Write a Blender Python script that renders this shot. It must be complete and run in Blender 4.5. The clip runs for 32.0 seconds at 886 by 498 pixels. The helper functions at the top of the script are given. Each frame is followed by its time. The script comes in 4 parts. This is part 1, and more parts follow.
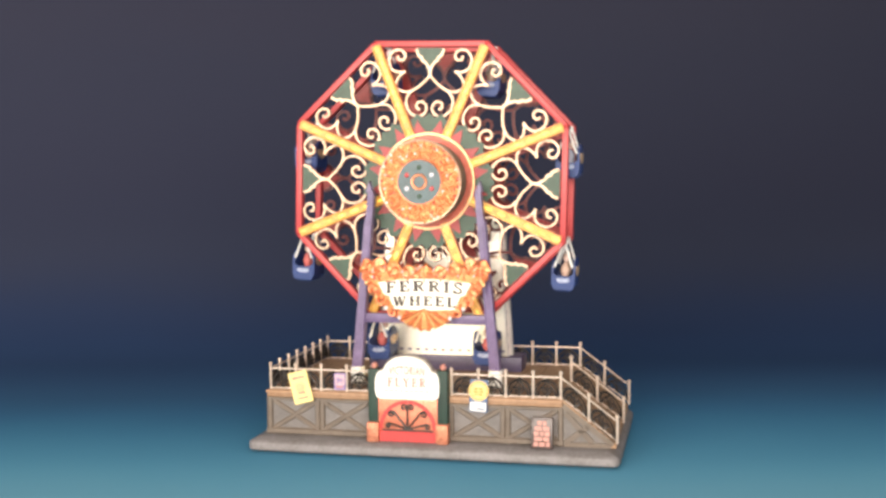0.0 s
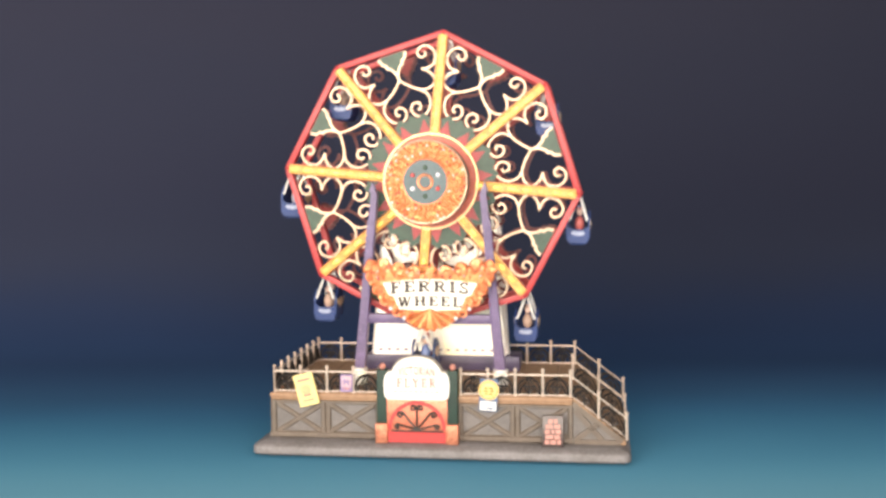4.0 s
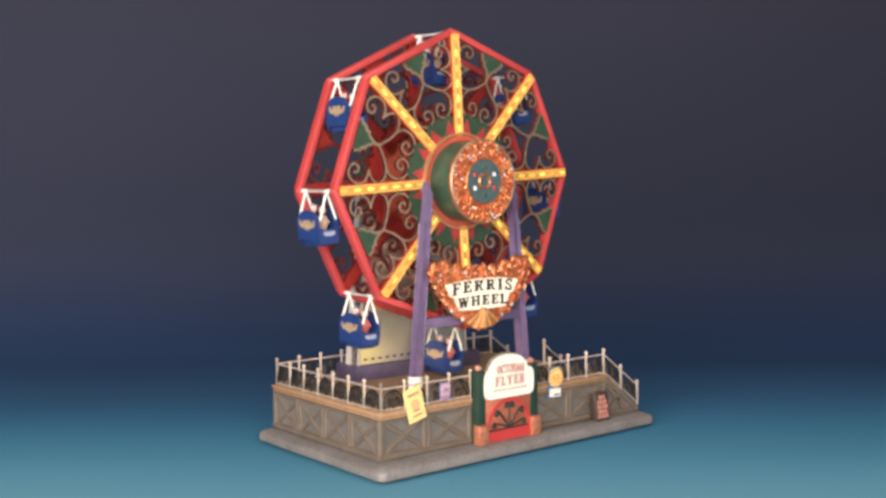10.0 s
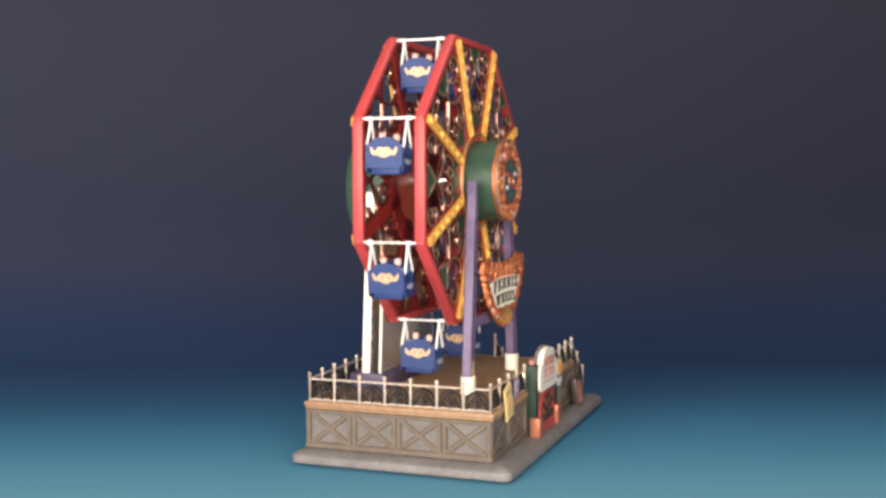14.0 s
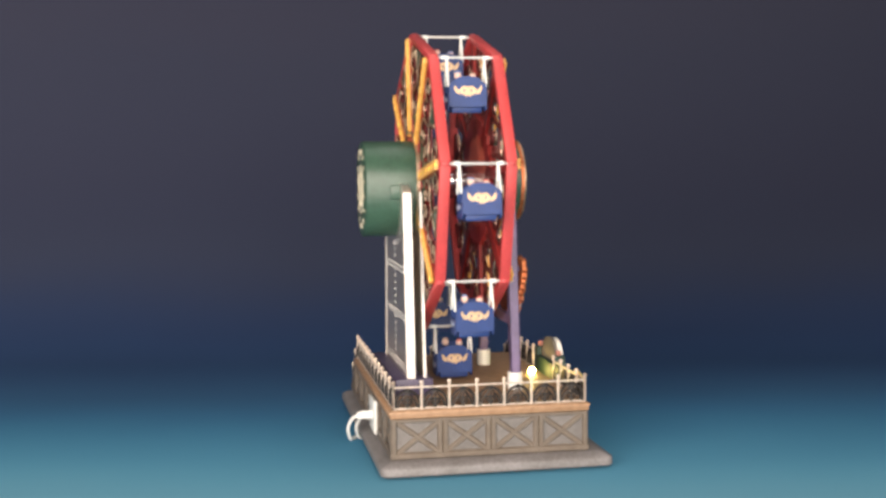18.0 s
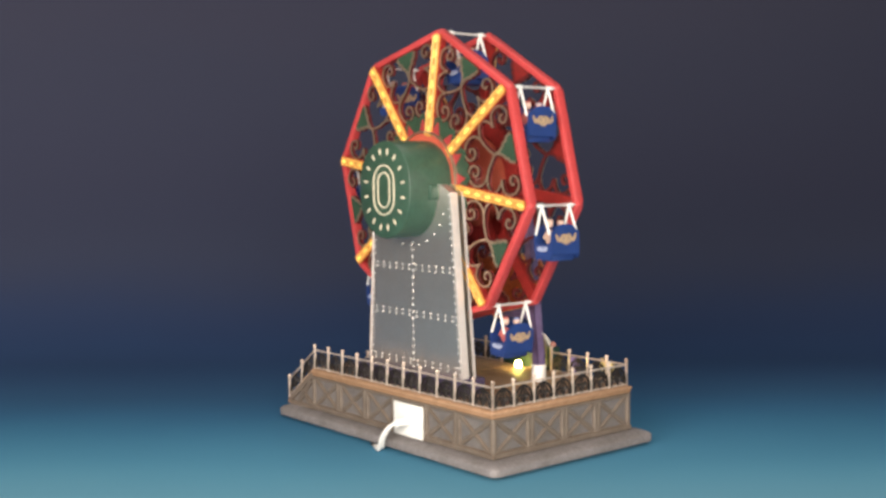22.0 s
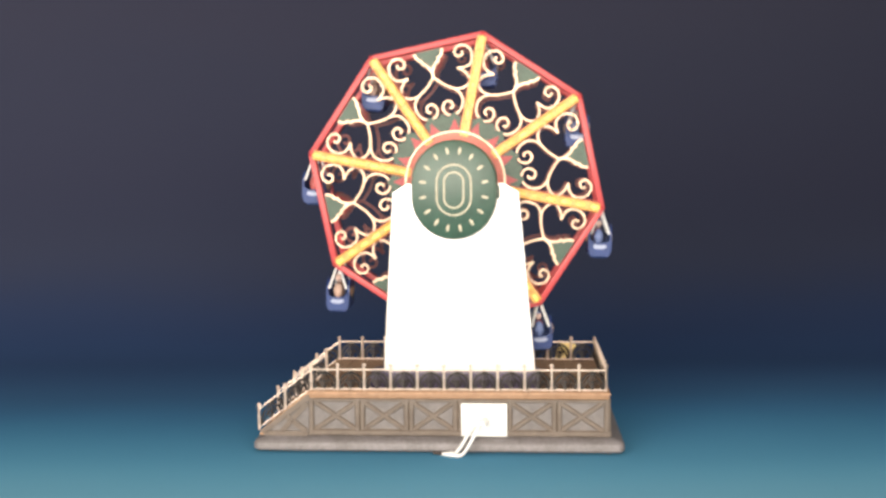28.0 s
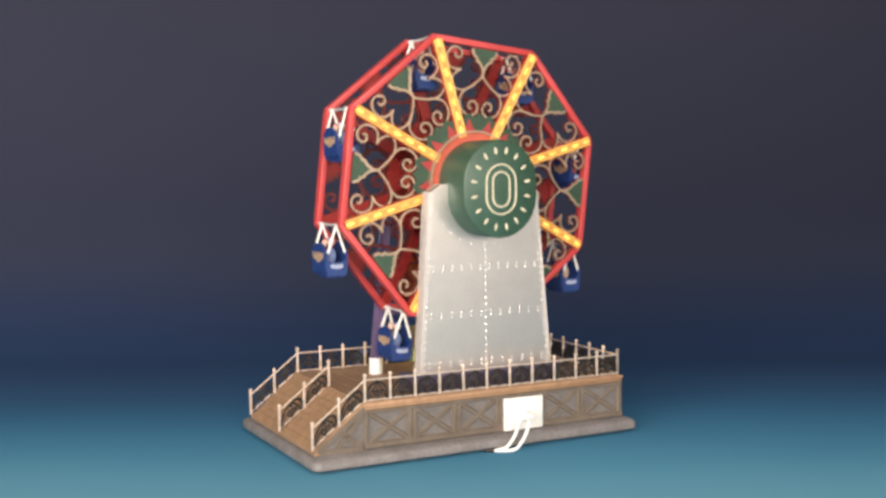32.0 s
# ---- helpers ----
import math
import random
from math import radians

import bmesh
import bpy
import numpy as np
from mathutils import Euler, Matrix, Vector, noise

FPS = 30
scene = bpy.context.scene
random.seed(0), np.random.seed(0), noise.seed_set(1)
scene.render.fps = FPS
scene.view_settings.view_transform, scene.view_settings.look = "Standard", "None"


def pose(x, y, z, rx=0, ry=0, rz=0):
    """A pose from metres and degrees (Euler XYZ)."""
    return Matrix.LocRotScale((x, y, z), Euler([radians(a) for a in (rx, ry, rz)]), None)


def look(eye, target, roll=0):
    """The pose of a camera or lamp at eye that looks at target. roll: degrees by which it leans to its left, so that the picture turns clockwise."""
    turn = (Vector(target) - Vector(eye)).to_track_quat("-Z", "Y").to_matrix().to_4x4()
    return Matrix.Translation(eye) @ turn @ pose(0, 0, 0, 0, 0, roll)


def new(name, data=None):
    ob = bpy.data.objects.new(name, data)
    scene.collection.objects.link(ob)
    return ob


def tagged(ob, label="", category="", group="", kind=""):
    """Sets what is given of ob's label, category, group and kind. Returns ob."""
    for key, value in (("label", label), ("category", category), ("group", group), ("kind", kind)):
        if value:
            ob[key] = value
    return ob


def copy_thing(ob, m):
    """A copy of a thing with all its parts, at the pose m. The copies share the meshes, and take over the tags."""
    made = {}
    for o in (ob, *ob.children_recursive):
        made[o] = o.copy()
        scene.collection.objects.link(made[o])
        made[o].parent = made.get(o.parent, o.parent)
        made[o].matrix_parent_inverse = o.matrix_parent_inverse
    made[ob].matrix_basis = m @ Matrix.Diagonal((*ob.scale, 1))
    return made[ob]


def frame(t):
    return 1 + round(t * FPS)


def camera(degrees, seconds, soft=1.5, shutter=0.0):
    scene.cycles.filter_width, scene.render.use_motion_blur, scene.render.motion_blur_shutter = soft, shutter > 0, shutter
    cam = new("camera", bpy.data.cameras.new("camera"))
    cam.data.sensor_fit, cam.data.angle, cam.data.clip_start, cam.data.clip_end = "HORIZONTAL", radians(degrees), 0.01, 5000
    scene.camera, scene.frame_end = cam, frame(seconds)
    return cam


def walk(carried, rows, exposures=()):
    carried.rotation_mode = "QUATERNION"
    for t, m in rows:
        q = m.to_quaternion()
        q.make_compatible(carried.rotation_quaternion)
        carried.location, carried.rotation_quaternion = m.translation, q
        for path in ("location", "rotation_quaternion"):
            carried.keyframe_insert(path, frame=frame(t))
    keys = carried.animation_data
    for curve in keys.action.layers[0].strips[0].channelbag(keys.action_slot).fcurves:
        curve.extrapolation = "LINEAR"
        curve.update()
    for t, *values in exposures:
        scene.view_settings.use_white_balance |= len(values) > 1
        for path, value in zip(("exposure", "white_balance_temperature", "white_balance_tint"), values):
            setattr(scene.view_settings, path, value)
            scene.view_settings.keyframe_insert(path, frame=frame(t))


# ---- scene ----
cam = camera(42.13, 32.0, soft=3.0, shutter=0.5)
EYE, AIM = (0.0, -0.9998, 0.2312), (-0.0036, 0.0, 0.1581)
walk(cam, [(0.0, look(EYE, AIM, -0.47)), (32.0, look(EYE, AIM, -0.47))], exposures=[(0.0, 0.0), (32.0, 0.0)])

# ---- light ----
world = bpy.data.worlds.new("studio_air")
scene.world = world
world.use_nodes = True
world.node_tree.nodes["Background"].inputs["Color"].default_value = (0.5, 0.55, 0.65, 1)
world.node_tree.nodes["Background"].inputs["Strength"].default_value = 0.05


def area(name, eye, target, size_x, size_y, watts, colour):
    lamp = bpy.data.lights.new(name, "AREA")
    lamp.shape, lamp.size, lamp.size_y, lamp.energy, lamp.color = "RECTANGLE", size_x, size_y, watts, colour
    ob = new(name, lamp)
    ob.matrix_world = look(eye, target)
    return ob


area("softbox_key", (-0.36, -1.58, 0.50), (0, 0, 0.14), 2.25, 0.82, 74, (1.0, 0.888, 0.775))
# added weak fill without a seen source: keeps metal facing right bright
area("added_side_fill", (0.98, -1.14, 0.48), (0, 0, 0.14), 0.85, 0.8, 6.0, (1.0, 0.888, 0.775))
# added lamp without a seen source: lifts only the backdrop's left side
added_backdrop_fill = area("added_backdrop_fill", (-1.45, -0.10, 0.70), (-0.60, 0.80, 0.25), 0.4, 0.4, 1.9, (1.0, 0.91, 0.84))
added_backdrop_fill.data.spread = radians(70)
# added overhead fill without a seen source: lifts upward faces
area("added_top_fill", (0.1, 0.1, 1.5), (0, 0, 0), 0.8, 0.8, 5, (1.0, 0.97, 0.93))


# ---- materials ----
def material(name, colour, rough=0.5, metal=0.0, vary=0.18, grain=160.0, bump=0.15, glow=0.0, glow_colour=None, worn=None, coat=0.0):
    """A painted or cast surface: two scales of variation, fine relief, optional worn colour and glow."""
    m = bpy.data.materials.new(name)
    m.use_nodes = True
    n, l = m.node_tree.nodes, m.node_tree.links
    b = n["Principled BSDF"]
    tc = n.new("ShaderNodeTexCoord")
    fine, broad = n.new("ShaderNodeTexNoise"), n.new("ShaderNodeTexNoise")
    fine.inputs["Scale"].default_value, fine.inputs["Detail"].default_value = grain * 6, 3
    broad.inputs["Scale"].default_value, broad.inputs["Detail"].default_value = grain, 4
    for q in (fine, broad):
        l.new(tc.outputs["Object"], q.inputs["Vector"])
    add = n.new("ShaderNodeMath")
    add.operation = "ADD"
    l.new(fine.outputs["Fac"], add.inputs[0])
    l.new(broad.outputs["Fac"], add.inputs[1])
    ramp = n.new("ShaderNodeMapRange")
    ramp.inputs["From Min"].default_value, ramp.inputs["From Max"].default_value = 0.7, 1.3
    l.new(add.outputs[0], ramp.inputs["Value"])
    mix = n.new("ShaderNodeMix")
    mix.data_type = "RGBA"
    dark = worn or tuple(c * (1 - 2 * vary) for c in colour)
    mix.inputs["A"].default_value = (*dark, 1)
    mix.inputs["B"].default_value = (*(min(1, c * (1 + vary * 0.6)) for c in colour), 1)
    l.new(ramp.outputs["Result"], mix.inputs["Factor"])
    l.new(mix.outputs["Result"], b.inputs["Base Color"])
    b.inputs["Roughness"].default_value, b.inputs["Metallic"].default_value = rough, metal
    b.inputs["Coat Weight"].default_value, b.inputs["Coat Roughness"].default_value = coat, 0.35
    if bump:
        bp = n.new("ShaderNodeBump")
        bp.inputs["Strength"].default_value, bp.inputs["Distance"].default_value = bump, 0.0006
        l.new(add.outputs[0], bp.inputs["Height"])
        l.new(bp.outputs["Normal"], b.inputs["Normal"])
    if glow:
        b.inputs["Emission Color"].default_value = (*(glow_colour or colour), 1)
        b.inputs["Emission Strength"].default_value = glow
    return m


SLAB = material("grey_painted_resin", (0.190, 0.176, 0.180), 0.55, worn=(0.125, 0.114, 0.110), grain=60)
PANEL = material("blue_grey_plaster", (0.155, 0.135, 0.127), 0.5, worn=(0.110, 0.096, 0.089), grain=45, coat=0.55)
BEAM = material("weathered_brown_timber", (0.146, 0.114, 0.089), 0.55, worn=(0.102, 0.076, 0.056), grain=110, coat=0.35)
TRIM = material("tan_timber_trim", (0.31, 0.185, 0.108), 0.55, worn=(0.22, 0.12, 0.06), grain=220)
NOSING = material("pale_tan_timber_edge", (0.43, 0.26, 0.155), 0.5, worn=(0.27, 0.155, 0.088), grain=220)
DECK = material("brown_deck_boards", (0.33, 0.20, 0.115), 0.6, worn=(0.20, 0.12, 0.07), grain=150)
GOLD = material("bronze_gold_paint", (0.80, 0.65, 0.54), 0.32, metal=0.50, grain=300)
IRON = material("black_wrought_iron", (0.034, 0.027, 0.024), 0.42, metal=0.35, grain=300)
RED = material("red_gloss_plastic", (0.50, 0.054, 0.055), 0.48, grain=60, vary=0.1, coat=0.12, bump=0.06)
RIB = material("polished_gilt_edge", (0.36, 0.19, 0.15), 0.18, metal=1.0, grain=200, vary=0.2, bump=0.1)
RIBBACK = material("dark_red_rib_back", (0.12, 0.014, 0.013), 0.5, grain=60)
HUBRED = material("orange_red_hub_paint", (0.52, 0.105, 0.062), 0.4, grain=90, vary=0.12)
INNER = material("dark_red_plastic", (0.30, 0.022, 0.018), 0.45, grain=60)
CREAM = material("cream_gilt_paint", (0.56, 0.41, 0.295), 0.41, metal=0.86, grain=200, vary=0.1, bump=0.4)
OVAL = material("pale_housing_paint", (0.62, 0.55, 0.41), 0.7, metal=0.0, grain=200, vary=0.12)
GREEN = material("dark_green_enamel", (0.038, 0.083, 0.055), 0.38, grain=50, vary=0.12)
LEAF = material("green_panel_paint", (0.033, 0.068, 0.040), 0.45, grain=100)
PLUM = material("dark_violet_painted_metal", (0.075, 0.058, 0.115), 0.4, grain=90, vary=0.15)
PURPLE = material("violet_painted_metal", (0.150, 0.105, 0.212), 0.4, grain=90, vary=0.15)
SILVER = material("silver_painted_metal", (0.82, 0.745, 0.70), 0.39, metal=0.95, grain=60, vary=0.03, bump=0.02)
RIVET = material("steel_rivet", (0.80, 0.77, 0.75), 0.35, metal=0.35, grain=200, vary=0.05, bump=0.02)
MIRROR = material("bright_rolled_steel", (0.93, 0.89, 0.80), 0.40, metal=1.0, grain=60, vary=0.03, bump=0.015)
CHROME = material("polished_steel", (0.85, 0.85, 0.87), 0.18, metal=1.0, grain=200, vary=0.04, bump=0.02)
WHITE = material("white_plastic", (0.82, 0.81, 0.78), 0.35, grain=100, vary=0.05, bump=0.04)
EDGE = material("pale_edge_paint", (0.66, 0.61, 0.58), 0.34, metal=0.25, grain=160, vary=0.08, bump=0.05)
BLUE = material("royal_blue_plastic", (0.012, 0.038, 0.165), 0.52, grain=90, vary=0.12, bump=0.06)
TAN = material("tan_gold_emblem", (0.64, 0.44, 0.27), 0.42, metal=0.4, grain=400)
ORANGE = material("orange_gilt_carving", (0.78, 0.29, 0.115), 0.45, metal=0.85, worn=(0.52, 0.14, 0.065), grain=260, bump=0.6)
GILT = material("bright_gilt", (0.90, 0.56, 0.24), 0.38, metal=0.6, grain=300)
COPPER = material("copper_orange_gilt", (0.80, 0.30, 0.15), 0.42, metal=0.92, grain=300)
FACE = material("red_copper_ground", (0.74, 0.25, 0.10), 0.45, metal=0.88, worn=(0.46, 0.11, 0.05), grain=300, bump=0.5)
RUBY = material("dark_ruby_chip", (0.32, 0.035, 0.025), 0.3, grain=300, coat=0.4)
TAUPE = material("taupe_board_back", (0.18, 0.157, 0.135), 0.6, grain=120)
PALEBLUE = material("pale_blue_emblem_paint", (0.34, 0.38, 0.52), 0.45, grain=300)
CAPSTEEL = material("bright_steel_cap", (0.94, 0.92, 0.88), 0.35, metal=0.15, grain=200, vary=0.04)
LITPLATE = material("lit_ivory_plate", (0.86, 0.80, 0.68), 0.4, grain=160, vary=0.06, glow=0.14, glow_colour=(1.0, 0.86, 0.60))
BEADS = material("ruby_bead", (0.5, 0.03, 0.03), 0.2, grain=200, coat=0.6)
PEARL = material("pale_bead", (0.75, 0.72, 0.78), 0.2, grain=200, coat=0.6)
SLATE = material("slate_blue_enamel", (0.07, 0.11, 0.12), 0.4, grain=120)
IVORY = material("ivory_signboard", (0.86, 0.82, 0.74), 0.4, grain=160, vary=0.06)
INK = material("dark_brown_lettering", (0.045, 0.030, 0.025), 0.5, grain=300, coat=0.1)
ROSE = material("faded_red_lettering", (0.52, 0.21, 0.16), 0.45, grain=300, coat=0.7)
BOTTLE = material("bottle_green_paint", (0.012, 0.037, 0.025), 0.6, grain=90)
LETTER = material("worn_red_lettering", (0.36, 0.12, 0.095), 0.45, grain=500, worn=(0.52, 0.26, 0.21), coat=0.7)
ORANGEINK = material("orange_print_ink", (0.74, 0.27, 0.05), 0.5, grain=300)
PALE = material("pale_red_print", (0.50, 0.21, 0.165), 0.5, grain=300, coat=0.5)
GATEFIELD = material("orange_gate_field", (0.70, 0.22, 0.13), 0.46, metal=0.6, grain=200, coat=0.2)
GATE = material("bright_red_gate", (0.52, 0.040, 0.036), 0.4, grain=120, vary=0.1, coat=0.6)
TERRA = material("terracotta_pedestal", (0.66, 0.26, 0.15), 0.5, metal=0.5, worn=(0.32, 0.10, 0.06), grain=300)
YELLOW = material("yellow_poster_paper", (0.85, 0.66, 0.27), 0.55, grain=200, vary=0.06)
LILAC = material("lilac_poster_paper", (0.30, 0.22, 0.42), 0.55, grain=200)
PINKPAPER = material("pink_poster_print", (0.62, 0.42, 0.44), 0.55, grain=200)
SKY = material("pale_blue_poster_paper", (0.12, 0.17, 0.30), 0.55, grain=200)
SIGN = material("black_notice_board", (0.06, 0.036, 0.032), 0.4, grain=200, coat=0.5)
AMBER = material("amber_light_strip", (0.66, 0.33, 0.085), 0.4, metal=0.1, grain=150, vary=0.25, glow=0.14, glow_colour=(1.0, 0.42, 0.02))
RAIL = material("clear_amber_rail", (0.76, 0.41, 0.12), 0.3, metal=0.1, grain=250, vary=0.25, glow=0.26, glow_colour=(1.0, 0.45, 0.04))
LED = material("lit_bulb", (0.85, 0.5, 0.12), 0.4, glow=1.0, glow_colour=(1.0, 0.60, 0.10), bump=0)
LAMP = material("lit_yellow_lamp", (1.0, 0.9, 0.5), 0.3, glow=105.0, glow_colour=(1.0, 0.76, 0.20), bump=0)
RINGGILT = material("orange_gilt_ring", (0.86, 0.50, 0.26), 0.42, metal=0.8, grain=200, vary=0.1)
STAR = material("crimson_star_paint", (0.36, 0.040, 0.042), 0.45, grain=90, vary=0.15)
RING = material("orange_ring_paint", (0.88, 0.44, 0.22), 0.4, grain=200, vary=0.1)
SKIN = material("painted_doll_face", (0.72, 0.50, 0.42), 0.45, grain=500, vary=0.06)
FIGURE = material("painted_doll", (0.55, 0.4, 0.36), 0.5, worn=(0.2, 0.1, 0.12), grain=500)


def dolls():
    """Painted doll clothes that differ from doll to doll."""
    n, l = FIGURE.node_tree.nodes, FIGURE.node_tree.links
    info, ramp = n.new("ShaderNodeObjectInfo"), n.new("ShaderNodeValToRGB")
    l.new(info.outputs["Random"], ramp.inputs["Fac"])
    ramp.color_ramp.interpolation = "CONSTANT"
    colours = ((0.48, 0.12, 0.11), (0.38, 0.38, 0.46), (0.16, 0.21, 0.40), (0.46, 0.31, 0.24))
    while len(ramp.color_ramp.elements) < 4:
        ramp.color_ramp.elements.new(0.5)
    for i, (e, c) in enumerate(zip(ramp.color_ramp.elements, colours)):
        e.position, e.color = i / 4, (*c, 1)
    l.new(ramp.outputs["Color"], n["Principled BSDF"].inputs["Base Color"])


dolls()


def bulbs():
    """Bulbs that burn unevenly."""
    n, l = LED.node_tree.nodes, LED.node_tree.links
    info, span = n.new("ShaderNodeObjectInfo"), n.new("ShaderNodeMapRange")
    span.inputs["To Min"].default_value, span.inputs["To Max"].default_value = 0.0, 1.25
    l.new(info.outputs["Random"], span.inputs["Value"])
    l.new(span.outputs["Result"], n["Principled BSDF"].inputs["Emission Strength"])


bulbs()


# ---- mesh tools ----
def box(bm, x0, x1, y0, y1, z0, z1, m=None):
    v = [bm.verts.new((x, y, z)) for x in (x0, x1) for y in (y0, y1) for z in (z0, z1)]
    for f in ((0, 1, 3, 2), (4, 6, 7, 5), (0, 4, 5, 1), (2, 3, 7, 6), (0, 2, 6, 4), (1, 5, 7, 3)):
        bm.faces.new([v[i] for i in f])
    if m is not None:
        for q in v:
            q.co = m @ q.co
    return bm


def soft_box(x0, x1, y0, y1, z0, z1, r=0.0006, seg=2):
    bm = box(bmesh.new(), x0, x1, y0, y1, z0, z1)
    bmesh.ops.bevel(bm, geom=bm.edges[:], offset=r, segments=seg, affect="EDGES", profile=0.5)
    return bm


def tube(bm, pts, r, seg=6, closed=False, r_end=None):
    """A round bar along points; r_end tapers it."""
    pts = [Vector(p) for p in pts]
    rings = []
    count = len(pts)
    side = None
    for i, p in enumerate(pts):
        if closed:
            d = pts[(i + 1) % count] - pts[i - 1]
        else:
            d = pts[min(i + 1, count - 1)] - pts[max(i - 1, 0)]
        d.normalize()
        if side is None:
            side = d.orthogonal().normalized()
        side = (side - d * side.dot(d)).normalized()
        up = d.cross(side)
        rr = r if r_end is None else r + (r_end - r) * i / max(1, count - 1)
        rings.append([bm.verts.new(p + (side * math.cos(a) + up * math.sin(a)) * rr) for a in (2 * math.pi * k / seg for k in range(seg))])
    for i in range(count if closed else count - 1):
        a, b = rings[i], rings[(i + 1) % count]
        for k in range(seg):
            bm.faces.new((a[k], a[(k + 1) % seg], b[(k + 1) % seg], b[k]))
    if not closed:
        bm.faces.new(rings[0][::-1])
        bm.faces.new(rings[-1])
    return bm


def ball(bm, p, r, sx=1.0, sy=1.0, sz=1.0, seg=8):
    m = Matrix.Translation(p) @ Matrix.Diagonal((sx, sy, sz, 1))
    bmesh.ops.create_uvsphere(bm, u_segments=seg, v_segments=max(4, seg // 2 + 1), radius=r, matrix=m)
    return bm


def slab_of(bm, outline, y0, y1, holes=()):
    """A flat plate in the x-z plane between y0 and y1, with holes through it."""
    loops = [list(outline)] + [list(h) for h in holes]
    layers = []
    for y in (y0, y1):
        rims, edges = [], []
        for loop in loops:
            vs = [bm.verts.new((x, y, z)) for x, z in loop]
            rims.append(vs)
            edges += [bm.edges.new((vs[i], vs[(i + 1) % len(vs)])) for i in range(len(vs))]
        bmesh.ops.triangle_fill(bm, use_beauty=True, use_dissolve=False, edges=edges)
        layers.append(rims)
    for a, b in zip(*layers):
        for i in range(len(a)):
            j = (i + 1) % len(a)
            bm.faces.new((a[i], a[j], b[j], b[i]))
    bmesh.ops.recalc_face_normals(bm, faces=bm.faces[:])
    return bm


def ribbon(bm, pts, w, y0, y1):
    """A flat bar of width w along points in the x-z plane, from y0 to y1."""
    rows = []
    for i, p in enumerate(pts):
        a, b = Vector(pts[max(i - 1, 0)]), Vector(pts[min(i + 1, len(pts) - 1)])
        d = (b - a).normalized()
        n = Vector((-d.y, d.x)) * w / 2
        rows.append([bm.verts.new((p[0] + s * n.x, y, p[1] + s * n.y)) for s, y in ((1, y0), (-1, y0), (-1, y1), (1, y1))])
    for a, b in zip(rows, rows[1:]):
        for k in range(4):
            bm.faces.new((a[k], a[(k + 1) % 4], b[(k + 1) % 4], b[k]))
    bm.faces.new(rows[0][::-1])
    bm.faces.new(rows[-1])
    return bm


def circle(cx, cz, r, n=24, rz=None, start=0.0):
    return [(cx + r * math.cos(start + 2 * math.pi * i / n), cz + (rz or r) * math.sin(start + 2 * math.pi * i / n)) for i in range(n)]


def smooth(pts, n=5):
    """Catmull-Rom points through 2D points."""
    out = []
    for i in range(len(pts) - 1):
        p0, p1, p2, p3 = (pts[max(0, min(len(pts) - 1, i + k))] for k in (-1, 0, 1, 2))
        for k in range(n):
            t = k / n
            out.append(tuple(0.5 * (2 * b + (c - a) * t + (2 * a - 5 * b + 4 * c - d) * t * t + (3 * b - a - 3 * c + d) * t ** 3) for a, b, c, d in zip(p0, p1, p2, p3)))
    return out + [tuple(pts[-1])]


def curl(cx, cz, r, a0, turns, n=18, inner=0.25):
    """Spiral points from the outside in; a0 in degrees, turns signed."""
    return [(cx + r * (1 - (1 - inner) * i / n) * math.cos(radians(a0) + 2 * math.pi * turns * i / n),
             cz + r * (1 - (1 - inner) * i / n) * math.sin(radians(a0) + 2 * math.pi * turns * i / n)) for i in range(n + 1)]


def mesh_of(name, bm, mat):
    bmesh.ops.recalc_face_normals(bm, faces=bm.faces[:])
    me = bpy.data.meshes.new(name)
    bm.to_mesh(me)
    bm.free()
    me.materials.append(mat)
    me.polygons.foreach_set("use_smooth", [True] * len(me.polygons))
    me.set_sharp_from_angle(angle=radians(34))
    return me


def part(name, bm, mat, parent, label=""):
    ob = new(name, bm if isinstance(bm, bpy.types.Mesh) else mesh_of(name, bm, mat))
    ob.parent = parent
    if label:
        ob["label"] = label
    return ob


def lettering(name, text, size, parent, mat, width, place, label="", bend=0.0, depth=0.0004, grow=0.0, bold=0.018):
    """Raised letters in the x-z plane facing -y, spread to a width, bowed by bend, with the outer letters grown."""
    cu = bpy.data.curves.new(name, "FONT")
    cu.body, cu.size, cu.extrude, cu.align_x, cu.offset = text, size, depth, "CENTER", size * bold
    cu.space_character, cu.resolution_u = 1.15, 2
    tmp = new("lettering_form", cu)
    dg = bpy.context.evaluated_depsgraph_get()
    me = bpy.data.meshes.new_from_object(tmp.evaluated_get(dg))
    bpy.data.objects.remove(tmp)
    xs = [v.co.x for v in me.vertices]
    mid, half = (max(xs) + min(xs)) / 2, (max(xs) - min(xs)) / 2
    for v in me.vertices:
        u = (v.co.x - mid) / half
        v.co = Vector((place[0] + u * width / 2, place[1] - v.co.z, place[2] + v.co.y * (1 + grow * u * u) + bend * u * u))
    me.materials.clear()
    me.materials.append(mat)
    ob = new(name, me)
    ob.parent = parent
    if label:
        ob["label"] = label
    return ob


GLYPHS = {}


def glyph(letter, width, *strokes):
    """A slab-serif capital, one unit high: each stroke is (weight, points)."""
    GLYPHS[letter] = (width, strokes)


